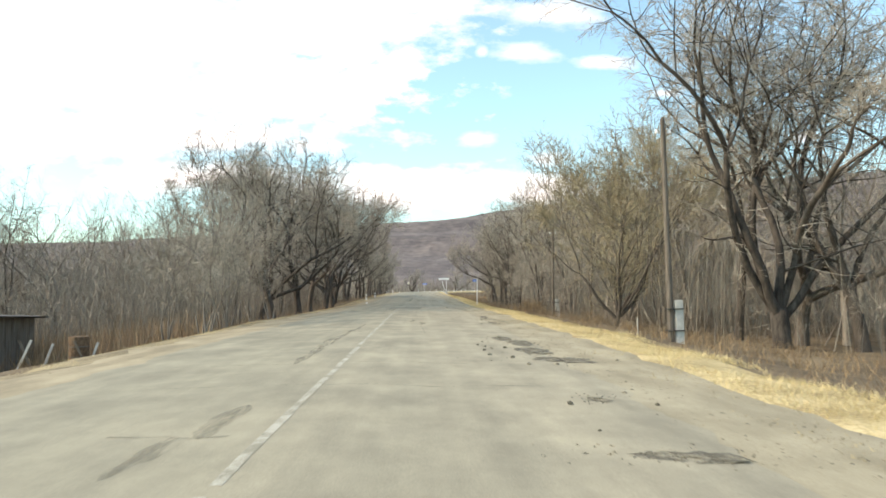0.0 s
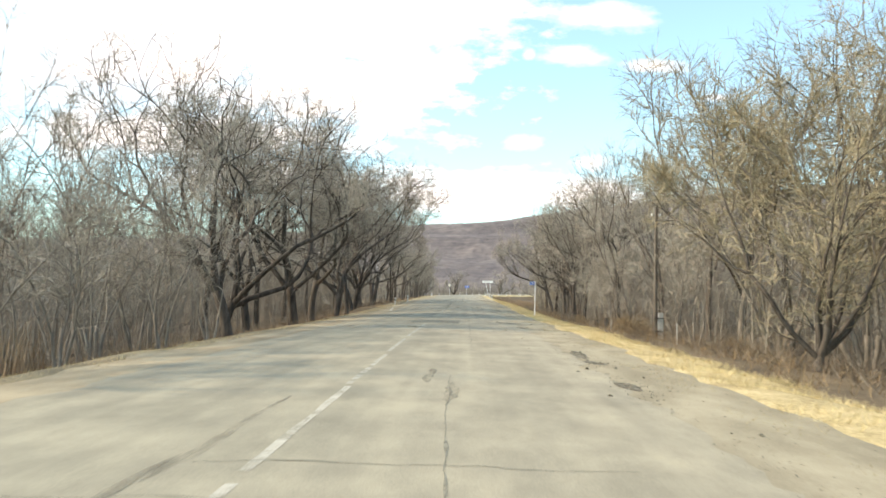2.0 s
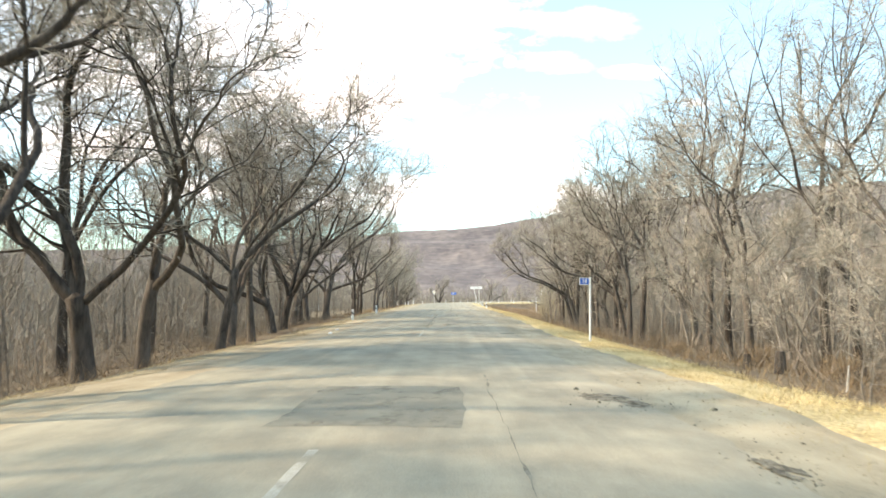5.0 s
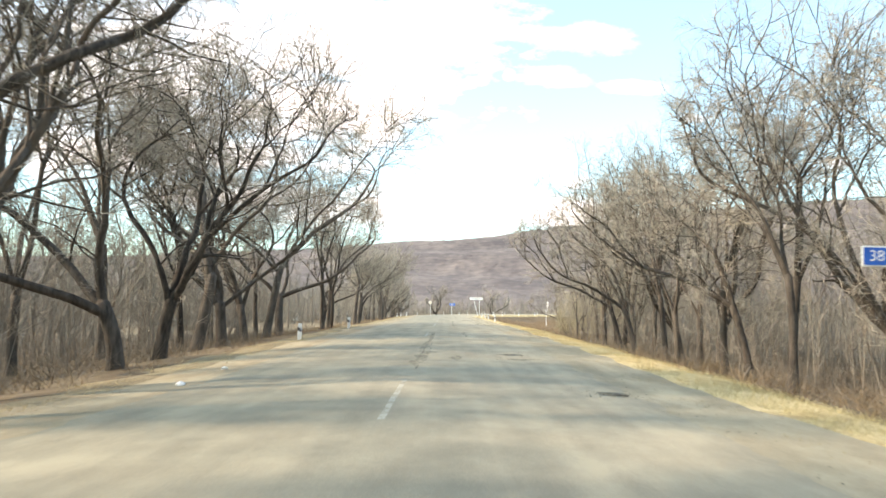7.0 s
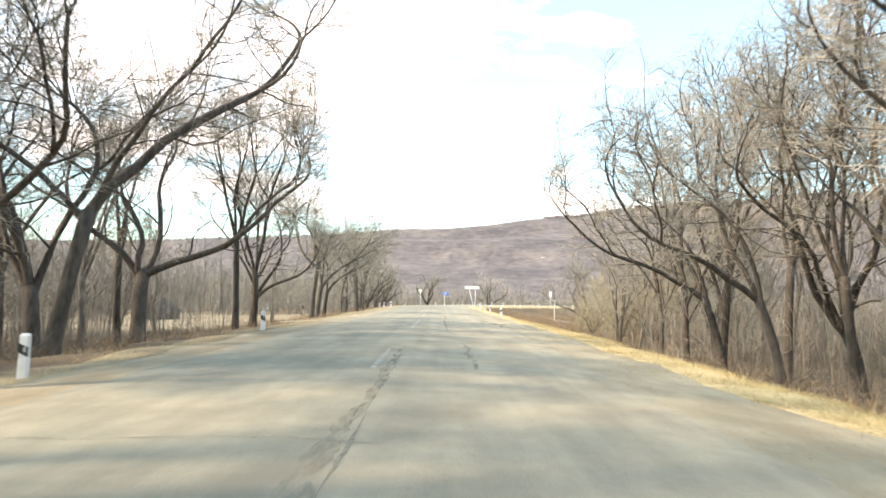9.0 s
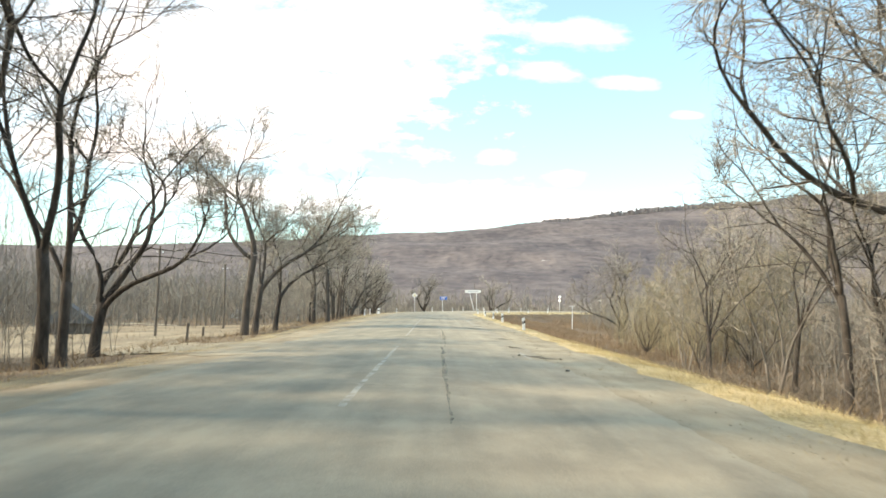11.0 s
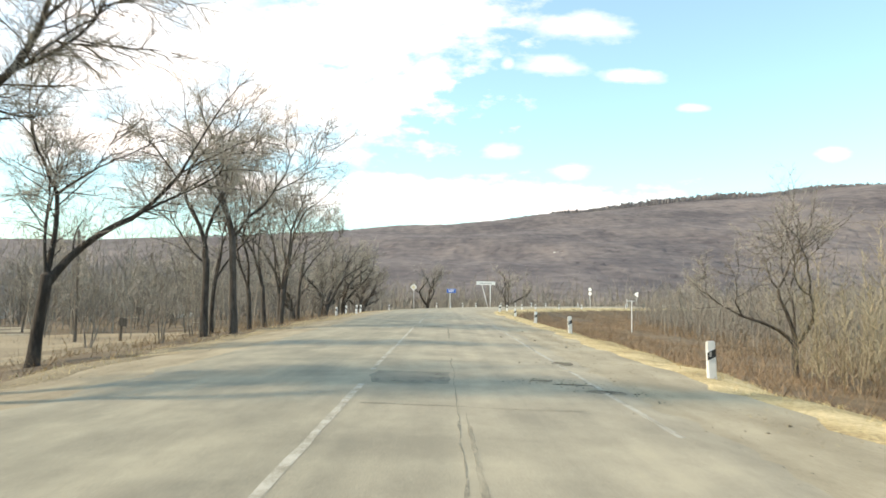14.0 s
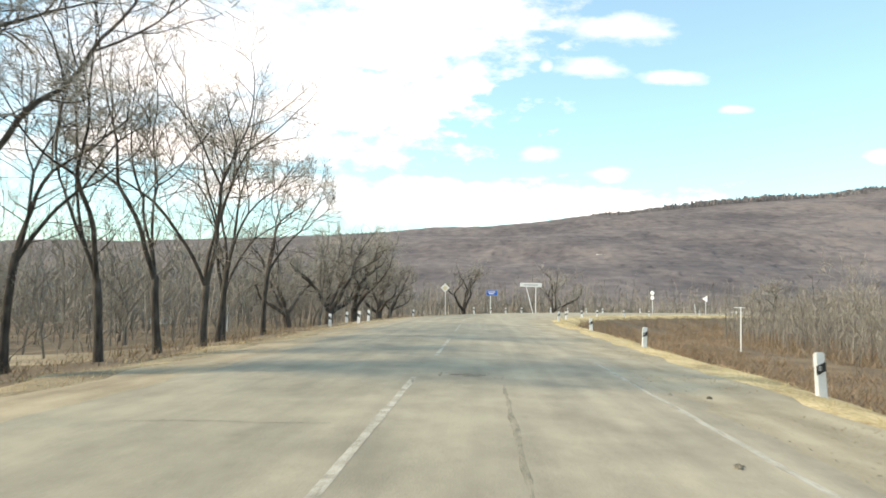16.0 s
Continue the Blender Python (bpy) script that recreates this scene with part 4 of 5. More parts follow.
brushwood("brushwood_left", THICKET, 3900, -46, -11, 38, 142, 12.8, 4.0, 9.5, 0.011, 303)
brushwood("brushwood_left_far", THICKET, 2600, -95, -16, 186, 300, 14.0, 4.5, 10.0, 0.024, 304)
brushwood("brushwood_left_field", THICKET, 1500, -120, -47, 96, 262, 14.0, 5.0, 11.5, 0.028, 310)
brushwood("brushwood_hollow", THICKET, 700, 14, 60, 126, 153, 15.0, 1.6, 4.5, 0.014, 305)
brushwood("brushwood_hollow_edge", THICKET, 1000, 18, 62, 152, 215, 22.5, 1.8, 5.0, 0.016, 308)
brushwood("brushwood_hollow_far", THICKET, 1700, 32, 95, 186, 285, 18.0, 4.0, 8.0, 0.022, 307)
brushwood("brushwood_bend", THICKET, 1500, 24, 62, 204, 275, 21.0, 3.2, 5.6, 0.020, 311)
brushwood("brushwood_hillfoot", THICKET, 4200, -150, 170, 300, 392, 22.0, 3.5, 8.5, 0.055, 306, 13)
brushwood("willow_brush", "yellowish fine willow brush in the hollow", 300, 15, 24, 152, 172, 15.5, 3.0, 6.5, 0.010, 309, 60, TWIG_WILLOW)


# ---- hill ----
RIDGE_U = [-2.0, -0.67, -0.486, -0.147, 0, 0.114, 0.22, 0.34, 0.451, 0.538, 0.8, 2]
RIDGE_W = [0.05, 0.060, 0.066, 0.083, 0.096, 0.110, 0.120, 0.133, 0.147, 0.158, 0.175, 0.2]


def hill_z(x, y):
    w = float(np.interp(x / 1340.0, RIDGE_U, RIDGE_W)) * 1340
    t = (y - 400) / 1100.0
    t = max(0.0, min(1.0, t))
    k = t * t * (3 - 2 * t) * 0.55 + t * 0.45
    z = -3.0 + (w + 3) * k + 7 * noise.noise((x * 0.006, y * 0.006, 0)) * min(1, t * 4)
    if y > 1500:
        z -= (y - 1500) * 0.25
    return z


def hill():
    xs, ys = list(np.arange(-1900, 1901, 50.0)), list(np.arange(390, 1700, 35.0))
    verts = [(x, y, hill_z(x, y)) for y in ys for x in xs]
    w = len(xs)
    faces = [(j * w + i, j * w + i + 1, (j + 1) * w + i + 1, (j + 1) * w + i) for j in range(len(ys) - 1) for i in range(w - 1)]
    tagged(new("hill", mesh("hill", verts, faces, HILLSIDE, True)), "long brown hill covered in leafless woods", "hill", kind="structure")
    # the woods as an uneven canopy, with single crowns standing up along the ridge
    rng = random.Random(8)
    us, rows = list(np.linspace(-0.76, 0.76, 430)), [392 + 1112 * (k / 120) ** 1.15 for k in range(121)]
    verts = []
    for y in rows:
        for u in us:
            x = u * (y + 60) + rng.uniform(-1.2, 1.2)
            z = hill_z(x, y)
            verts.append((x, y + rng.uniform(-3, 3), z + 3.0 + 0.9 * noise.noise((x * 0.06, y * 0.010, 5)) + 1.2 * noise.noise((x * 0.016, y * 0.005, 2)) + rng.gauss(0, 0.18)))
    w = len(us)
    faces = [(j * w + i, j * w + i + 1, (j + 1) * w + i + 1, (j + 1) * w + i) for j in range(len(rows) - 1) for i in range(w - 1)]
    tagged(new("distant_woods", mesh("distant_woods", verts, faces, FARWOOD, True)), "brown-mauve leafless woods covering the hillside", "woods", kind="stuff")
    verts, faces = [], []
    for _ in range(9000):
        y = 1500 - 110 * rng.random() ** 2
        x = rng.uniform(-0.74, 0.74) * (y + 60)
        z = hill_z(x, y) + 2.5
        h = rng.uniform(2.5, 5.0) * (1.0 + 1.1 * noise.noise((x * 0.008, y * 0.008, 5))) * (1.7 if 200 < x < 850 else 1.0)
        for _k in range(4):
            r, a, n = h * rng.uniform(0.05, 0.12), rng.uniform(0, 3.1416), len(verts)
            cx = x + rng.gauss(0, h * 0.35)
            top = z + h * rng.uniform(0.5, 1.0)
            verts += [(cx, y, z), (cx + 1.8 * math.cos(a) * r, y + math.sin(a) * r, top), (cx - 1.8 * math.cos(a) * r, y - math.sin(a) * r, top - h * rng.uniform(-0.15, 0.15))]
            faces.append((n, n + 1, n + 2))
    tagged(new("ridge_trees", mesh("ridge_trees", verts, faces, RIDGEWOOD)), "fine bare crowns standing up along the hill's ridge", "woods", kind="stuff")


hill()


# ---- grass and weeds ----
def blades(name, mat, label, n, place, height, width, lean=0.35, seed=1, per=1):
    """Many thin blades; place(rng) gives a spot or None."""
    r = random.Random(seed)
    verts, faces = [], []
    for _ in range(n):
        p = place(r)
        if p is None:
            continue
        x, y = p
        z = land(x, y) - 0.02
        for _k in range(per):
            a, b = r.uniform(0, 6.283), r.uniform(0, 6.283)
            h = height * r.uniform(0.5, 1.25)
            w = width * r.uniform(0.6, 1.3)
            ox, oy = r.gauss(0, 0.05), r.gauss(0, 0.05)
            lx, ly = math.cos(b) * lean * h * r.random(), math.sin(b) * lean * h * r.random()
            k = len(verts)
            verts += [(x + ox - math.cos(a) * w, y + oy - math.sin(a) * w, z), (x + ox + math.cos(a) * w, y + oy + math.sin(a) * w, z), (x + ox + lx, y + oy + ly, z + h)]
            faces.append((k, k + 1, k + 2))
    return tagged(new(name, mesh(name, verts, faces, mat)), label, "grass", kind="stuff")


def strip(s0, s1, u0, u1, clump=0.0, edge=0.35):
    def place(r):
        s, u = r.uniform(s0, s1), u0 + (u1 - u0) * r.random()
        if clump and noise.noise((s * 0.45, u * 0.6, 2.0)) < clump - 0.5 + r.uniform(-0.15, 0.15):
            return None
        if u < u0 + edge * (0.5 + noise.noise((s * 0.5, 1.0, u0))):
            return None
        return along(s, u)
    return place


def patch_of(x0, x1, y0, y1, umin, clump=0.0):
    def place(r):
        x, y = r.uniform(x0, x1), r.uniform(y0, y1)
        if abs(offset(x, y)[0]) < umin or (clump and noise.noise((x * 0.12, y * 0.12, 6.0)) < clump - 0.5):
            return None
        return x, y
    return place


blades("verge_grass_right", STRAW, "pale yellow dry grass on the roadside bank", 46000, strip(2, 140, 6.1, 8.6, 0.2), 0.16, 0.006, 1.6, 1, 2)
blades("verge_grass_right_far", STRAW, "pale yellow dry grass on the roadside bank", 22000, strip(140, 300, 6.2, 8.6, 0.25), 0.12, 0.010, 1.2, 2)
blades("verge_grass_left", STRAW, "pale dry grass along the road's edge", 26000, strip(2, 140, -7.6, -5.5, 0.45), 0.11, 0.006, 1.2, 3)
blades("verge_grass_left_far", STRAW, "pale dry grass along the road's edge", 14000, strip(140, 300, -8.2, -5.6, 0.35), 0.12, 0.010, 1.2, 4)
blades("verge_fringe_right", FRINGE, "sparse dry grass and litter along the foot of the bank", 30000, strip(2, 190, 5.0, 6.6, 0.52), 0.07, 0.010, 2.0, 21)
blades("verge_fringe_left", FRINGE, "sparse dry grass and litter along the shoulder", 24000, strip(2, 190, -6.6, -5.0, 0.52), 0.06, 0.010, 2.0, 22)
blades("verge_turf", TURF, "thin greenish turf on the gravel shoulder", 12000, strip(12, 60, 4.9, 6.4, 0.5), 0.05, 0.010, 1.5, 5)
blades("bank_weeds_right", WEED, "brown dry weeds at the foot of the bank", 9000, strip(10, 150, 8.2, 16, 0.4), 0.50, 0.008, 1.5, 6, 2)
blades("bank_weeds_left", WEED, "brown dry weeds at the foot of the bank", 9000, strip(8, 200, -15, -7.2, 0.4), 0.40, 0.008, 1.5, 7, 2)
blades("hollow_weeds", RUST, "reddish-brown dry weeds filling the hollow inside the bend", 34000, patch_of(7.5, 40, 145, 275, 8.3, 0.12), 0.6, 0.012, 1.7, 8, 2)
blades("field_weeds", WEED, "brown weeds on the far field", 12000, patch_of(-70, -9, 150, 330, 9.5, 0.45), 0.4, 0.02, 0.6, 9, 1)
blades("undergrowth_right", BRUSH, "grey-brown undergrowth between the trees", 30000, strip(34, 142, 10.2, 32), 1.1, 0.008, 3.0, 11)
blades("undergrowth_left", BRUSH, "grey-brown undergrowth between the trees", 28000, strip(26, 130, -32, -8.6), 0.9, 0.008, 3.2, 12)
blades("undergrowth_hollow", BRUSH, "grey-brown undergrowth in the hollow", 9000, patch_of(13, 50, 128, 200, 20.5), 1.6, 0.014, 1.5, 13)
blades("far_brush", TWIG, "leafless brush at the foot of the hill", 14000, patch_of(-230, 230, 318, 400, 14), 3.6, 0.07, 1.3, 14)
blades("far_brush_left", TWIG, "leafless brush beyond the field", 9000, patch_of(-150, -44, 60, 330, 14), 3.4, 0.06, 1.3, 15)
blades("far_brush_right", TWIG, "leafless brush beyond the hollow", 8000, patch_of(44, 170, 40, 330, 14), 3.0, 0.06, 1.3, 16)
blades("garden_reeds", RUST, "tall light-brown reeds behind the shed", 7000, patch_of(-21, -9.4, 24.6, 36, 8.0, 0.3), 1.3, 0.012, 0.4, 10, 1)


def field(name, x0, x1, y0, y1, mat, label, lift=0.07, step=2.0, ragged=2.0):
    """A patch of open ground with a wavering outline."""
    nx, ny = int((x1 - x0) / step), int((y1 - y0) / step)
    verts, faces, at = [], [], {}
    for j in range(ny + 1):
        for i in range(nx + 1):
            x, y = x0 + i * step, y0 + j * step
            if 0 < i < nx and 0 < j < ny:
                at[i, j] = len(verts)
                verts.append((x, y, land(x, y) + lift))
            else:
                x += ragged * noise.noise((x * 0.2, y * 0.2, 1.0))
                y += ragged * noise.noise((x * 0.2, y * 0.2, 8.0))
                at[i, j] = len(verts)
                verts.append((x, y, land(x, y) - 0.02))
    faces = [(at[i, j], at[i + 1, j], at[i + 1, j + 1], at[i, j + 1]) for j in range(ny) for i in range(nx)]
    return tagged(new(name, mesh(name, verts, faces, mat, True)), label, "field", kind="structure")


field("field_left", -46, -13.5, 142, 193, FIELD, "pale dry mown field below the road")


def track(name, pts, width, mat, label, lift):
    verts, faces = [], []
    n = 30
    for k in range(n + 1):
        f = k / n * (len(pts) - 1)
        i = min(int(f), len(pts) - 2)
        a, b = Vector(pts[i]), Vector(pts[i + 1])
        p, d = a.lerp(b, f - i), (b - a).normalized()
        side = Vector((-d.y, d.x))
        for j in range(7):
            q = p + side * width * (j / 6 - 0.5) * (1 + 0.25 * noise.noise((k * 0.5, j, 2.0)))
            verts.append((q.x, q.y, land(q.x, q.y) + lift))
    faces = [(k * 7 + j, k * 7 + j + 1, (k + 1) * 7 + j + 1, (k + 1) * 7 + j) for k in range(n) for j in range(6)]
    return tagged(new(name, mesh(name, verts, faces, mat, True)), label, "track", kind="structure")


track("side_track", [(-4.5, 128), (-8, 133), (-13, 141), (-18, 152), (-22, 166), (-26, 185), (-40, 205)], 4.2, GRAVEL, "sandy side track leading down to the field", 0.035)


# ---- road surface ----
def painted(s):
    """How far the painted lines wander from the road's middle."""
    return 0.06 * math.sin(s * 0.11)


def laid(name, s0, s1, u0, u1, mat, label, category, lift=0.0325, ragged=0.02, step=0.3, cells=2, seed=0.0):
    return ribbon(name, s0, s1, u0, u1, lift, mat, label, category, step=step, ragged=ragged, cells=cells, seed=seed, top=road_top, sunk=False)


LINE = "worn white dashed centre line on the asphalt"
for i, (a, b) in enumerate(((-6, 0.8), (0.9, 2.5), (2.8, 3.8), (4.3, 5.1), (5.4, 11.7), (11.8, 17.6), (17.8, 23.5), (23.9, 29.1), (29.3, 34.8), (35.7, 40.5), (41.7, 45.3), (45.4, 48.8), (48.9, 52), (75.1, 80.8), (101, 106), (117.1, 130.9), (139.1, 150.7), (153, 159.5), (159.7, 172.1), (177.1, 185.1), (191.2, 199.2), (207.5, 216.9), (226.3, 235.7))):
    laid("centre_line", a, b, painted(0.5 * (a + b)) - 0.05, painted(0.5 * (a + b)) + 0.05, PAINT, LINE, "road marking", seed=20 + i)
for i, (a, b) in enumerate(((126.8, 130.2), (146.8, 154), (154.3, 177.1))):
    laid("edge_line", a, b, 3.80, 3.90, FAINT, "faint worn white edge line on the asphalt", "road marking", seed=50 + i)
laid("asphalt_patch", 53.4, 57.6, -0.85, 1.5, PATCH, "smooth grey asphalt repair patch", "patch", lift=0.034, ragged=0.18, cells=8, seed=71)
laid("asphalt_patch", 150.9, 152.8, 0.05, 1.4, PATCH, "smooth grey asphalt repair patch", "patch", lift=0.034, ragged=0.18, cells=8, seed=72)
def stain(s0, s1, u, w, seed):
    """A dark streak of tar that wanders along the lane and runs out at both ends."""
    n = int((s1 - s0) / 0.12)
    verts = []
    for k in range(n + 1):
        f, s = k / n, s0 + (s1 - s0) * k / n
        m = u + 0.8 * w * noise.noise((s * 0.5, seed * 3.1, 0.0)) + 0.3 * w * noise.noise((s * 2.3, seed * 3.1, 4.0))
        half = w * (4 * f * (1 - f)) ** 0.6 * (0.75 + 0.7 * noise.noise((s * 1.1, seed * 2.7, 8.0)) + 0.35 * noise.noise((s * 4.7, seed, 6.0)))
        for e in (-1, -0.4, 0.4, 1):
            v = m + e * max(0.004, half)
            x, y = along(s, v)
            verts.append((x, y, road_top(s, v) + 0.0332 + 0.0003 * seed))
    faces = [(4 * k + c, 4 * k + c + 1, 4 * k + c + 5, 4 * k + c + 4) for k in range(n) for c in range(3)]
    tagged(new("tar_stain", mesh("tar_stain", verts, faces, STAIN)), "dark ragged tar stain along the lane", "stain", "stains", "structure")


for i, (s0, s1, u, w) in enumerate(((5.6, 7.2, -0.85, 0.16), (7.0, 9.0, -0.6, 0.2), (13.6, 17.5, -0.80, 0.17), (16.6, 21.5, -0.84, 0.12), (18.0, 24.5, -0.72, 0.09), (23.5, 28.2, -0.62, 0.08), (27.8, 30.0, 1.5, 0.14), (29.8, 32.0, 1.12, 0.13), (83.0, 90.0, 0.2, 0.22), (88.5, 96.5, 0.16, 0.16), (95.0, 107.0, 0.24, 0.12), (86.0, 88.4, 1.2, 0.2), (89.0, 89.8, 0.35, 0.3), (101.0, 109.0, 1.9, 0.1), (118.0, 132.0, 1.47, 0.07), (131.0, 148.0, 1.58, 0.06), (163.0, 172.0, 1.5, 0.05))):
    stain(s0, s1, u, w, i)
for i, (s, a, b) in enumerate(((7.2, -1.5, -0.3), (10.7, -2.6, 3.3), (13.7, -3, 2.4), (23.1, -3, 1.4), (24.3, -0.5, 3.2), (36.8, -3.2, 2.9), (40.9, -2.9, 3), (45.7, -3, 3.2), (59.1, -3, 1), (68, -2, 3), (86, -2.6, 2.6), (94.3, -2.9, 0.6), (119.6, -0.4, 2.6), (131.4, -1.4, 2.4), (140, -2.7, 2.2), (148.5, 0.2, 3.1), (155.4, -3.1, 2), (163.5, -2.4, 1.6), (167.3, -2.9, -0.5))):
    verts, faces, n = [], [], int((b - a) / 0.12)
    for k in range(n + 1):
        u = a + (b - a) * k / n
        m = s + 0.22 * noise.noise((u * 0.9, i * 3.7, 0)) + 0.05 * noise.noise((u * 5, i * 3.7, 2))
        w = 0.008 + 0.03 * max(0, noise.noise((u * 1.6, i * 2.1, 5)))
        for e in (-w, w):
            x, y = along(m + e, u)
            verts.append((x, y, road_top(m, u) + 0.0345))
    faces = [(2 * k, 2 * k + 2, 2 * k + 3, 2 * k + 1) for k in range(n)]
    tagged(new("crack", mesh("crack", verts, faces, CRACK)), "dark crack running across the asphalt", "crack", "cracks", "structure")


# cracks along the lanes
LONG_CRACKS = ((38, 60, 1.92, 1.99), (86, 103, 0.36, 0.3), (116, 156, 1.47, 1.47), (22, 31, 1.6, 1.5))
for i, (s0, s1, u0, u1) in enumerate(LONG_CRACKS):
    verts, n = [], int((s1 - s0) / 0.2)
    for k in range(n + 1):
        s = s0 + (s1 - s0) * k / n
        m = u0 + (u1 - u0) * k / n + 0.07 * noise.noise((s * 0.5, i * 5.1, 1.0)) + 0.03 * noise.noise((s * 2.7, i * 5.1, 3.0))
        w = 0.004 + 0.045 * max(0, noise.noise((s * 1.3, i * 2.3, 5)))
        for e in (-w, w):
            x, y = along(s, m + e)
            verts.append((x, y, road_top(s, m + e) + 0.0345))
    faces = [(2 * k, 2 * k + 1, 2 * k + 3, 2 * k + 2) for k in range(n)]
    tagged(new("crack", mesh("crack", verts, faces, CRACK)), "dark worn crack running along the lane", "crack", "cracks", "structure")


def pothole(s, u, ls, lu, seed):
    """A broken hollow with a raised rim and lumps of asphalt."""
    r = random.Random(seed)
    bm = bmesh.new()
    rings, seg = 7, 72
    prev = None
    for k in range(rings):
        f = (k + 0.25) / (rings - 0.75)
        ring = []
        for i in range(seg):
            a = 6.283 * i / seg
            w = f * (1 + 0.35 * noise.noise((math.cos(a) * 1.6, math.sin(a) * 1.6, seed * 3.3)) + 0.28 * noise.noise((math.cos(a) * 5, math.sin(a) * 5, seed * 1.7)) + 0.14 * noise.noise((math.cos(a) * 14, math.sin(a) * 14, seed)))
            ss, uu = s + math.sin(a) * ls * w, u + math.cos(a) * lu * w
            x, y = along(ss, uu)
            z = max(road_top(ss, uu), land(x, y) - 0.004) if abs(uu) < 4.3 else land(x, y) - 0.004
            rim = 0.035 if k == rings - 2 else 0.031
            ring.append(bm.verts.new((x, y, z + (rim if k >= rings - 2 else 0.034 + r.uniform(0, 0.005)))))
        if prev:
            for i in range(seg):
                bm.faces.new((prev[i], prev[(i + 1) % seg], ring[(i + 1) % seg], ring[i]))
        else:
            bm.faces.new(ring)
        prev = ring
    me = bpy.data.meshes.new("pothole")
    bm.to_mesh(me)
    bm.free()
    me.materials.append(RUBBLE)
    tagged(new("pothole", me), "dark broken pothole at the asphalt's edge", "pothole", "potholes", "structure")


POTHOLES = ((20.3, 3.72, 0.9, 0.28), (18.9, 4.05, 0.9, 0.34), (16.7, 4.05, 0.8, 0.42), (14.8, 4.35, 0.5, 0.66), (6.35, 3.85, 0.22, 0.5), (9.5, 3.8, 0.2, 0.14), (36.9, 4.62, 1.0, 0.2), (34.8, 4.68, 0.5, 0.24), (30.6, 4.45, 0.6, 0.18), (56.6, 3.75, 0.5, 0.36), (55.9, 4.1, 0.3, 0.25), (51.6, 4.38, 0.45, 0.16), (50.3, -3.25, 0.2, 0.24), (49.0, -0.4, 0.16, 0.24),
            (89.2, 3.0, 0.45, 0.36), (87.2, 3.1, 0.2, 0.3), (79.2, 4.0, 0.35, 0.3), (132.8, 4.0, 0.5, 0.22), (128.4, 4.1, 0.35, 0.3), (127.9, 4.45, 0.2, 0.2), (139.3, 4.2, 0.6, 0.2), (152.0, 3.05, 0.14, 0.2), (151.5, 3.5, 0.15, 0.32), (150.6, 3.85, 0.2, 0.32), (155.7, 4.0, 0.4, 0.26), (172.8, 0.9, 0.2, 0.3))
for i, (s, u, ls, lu) in enumerate(POTHOLES):
    pothole(s, u, ls, lu, i + 1)


def crumbs(name, label):
    """Loose crumbs of asphalt and grit, thickest round the potholes and along the road's edge."""
    r = random.Random(41)
    verts, faces = [], []
    for k in range(5200):
        if k < 1800:
            s, u, ls, lu = r.choice(POTHOLES)
            s, u, size = s + r.gauss(0, ls * 1.1), u + r.gauss(0, lu * 1.3), r.uniform(0.004, 0.016)
        else:
            s, u, size = r.uniform(2, 60) if r.random() < 0.55 else r.uniform(60, 175), 4.2 + abs(r.gauss(0, 0.9)), r.uniform(0.003, 0.012)
        if u > 6.4:
            continue
        x, y = along(s, u)
        z = road_top(s, u) + 0.031 if abs(u) < 4.2 else land(x, y) + 0.022
        n = len(verts)
        for _ in range(4):
            verts.append((x + r.gauss(0, size), y + r.gauss(0, size), z))
        verts.append((x + r.gauss(0, size * 0.4), y + r.gauss(0, size * 0.4), z + size * r.uniform(0.8, 1.6)))
        faces += [(n, n + 1, n + 4), (n + 1, n + 2, n + 4), (n + 2, n + 3, n + 4), (n + 3, n, n + 4)]
    tagged(new(name, mesh(name, verts, faces, RUBBLE)), label, "rubble", kind="stuff")


crumbs("asphalt_crumbs", "loose dark crumbs of asphalt and grit along the road's edge")


def stone(x, y, z, size, mat, name, label, category, group, seed):
    r = random.Random(seed)
    bm = bmesh.new()
    bmesh.ops.create_icosphere(bm, subdivisions=1, radius=size)
    for v in bm.verts:
        v.co *= r.uniform(0.7, 1.2)
        v.co.z *= 0.65
    me = bpy.data.meshes.new(name)
    bm.to_mesh(me)
    bm.free()
    me.materials.append(mat)
    ob = new(name, me)
    ob.matrix_basis = pose(x, y, z + size * 0.3, 0, 0, r.uniform(0, 360))
    return tagged(ob, label, category, group)


r = random.Random(77)
for k in range(70):
    s = r.uniform(6, 60) if k < 50 else r.uniform(115, 175)
    u = r.uniform(3.3, 5.6)
    if k < 16:
        s, u = r.uniform(13.5, 20), r.uniform(2.8, 4.3)
    x, y = along(s, u)
    stone(x, y, max(land(x, y) + 0.012, road_top(s, u) + 0.03 if abs(u) < 3.7 else -9), r.uniform(0.02, 0.06), RUBBLE, "stone", "dark lump of broken asphalt on the shoulder", "stone", "stones", k)
for x, y in ((-6.05, 84.1), (-5.8, 80.3), (8.2, 149.5)):
    stone(x, y, land(x, y), 0.10, WHITE, "litter", "crumpled white litter lying on the verge", "litter", "litter", int(y))


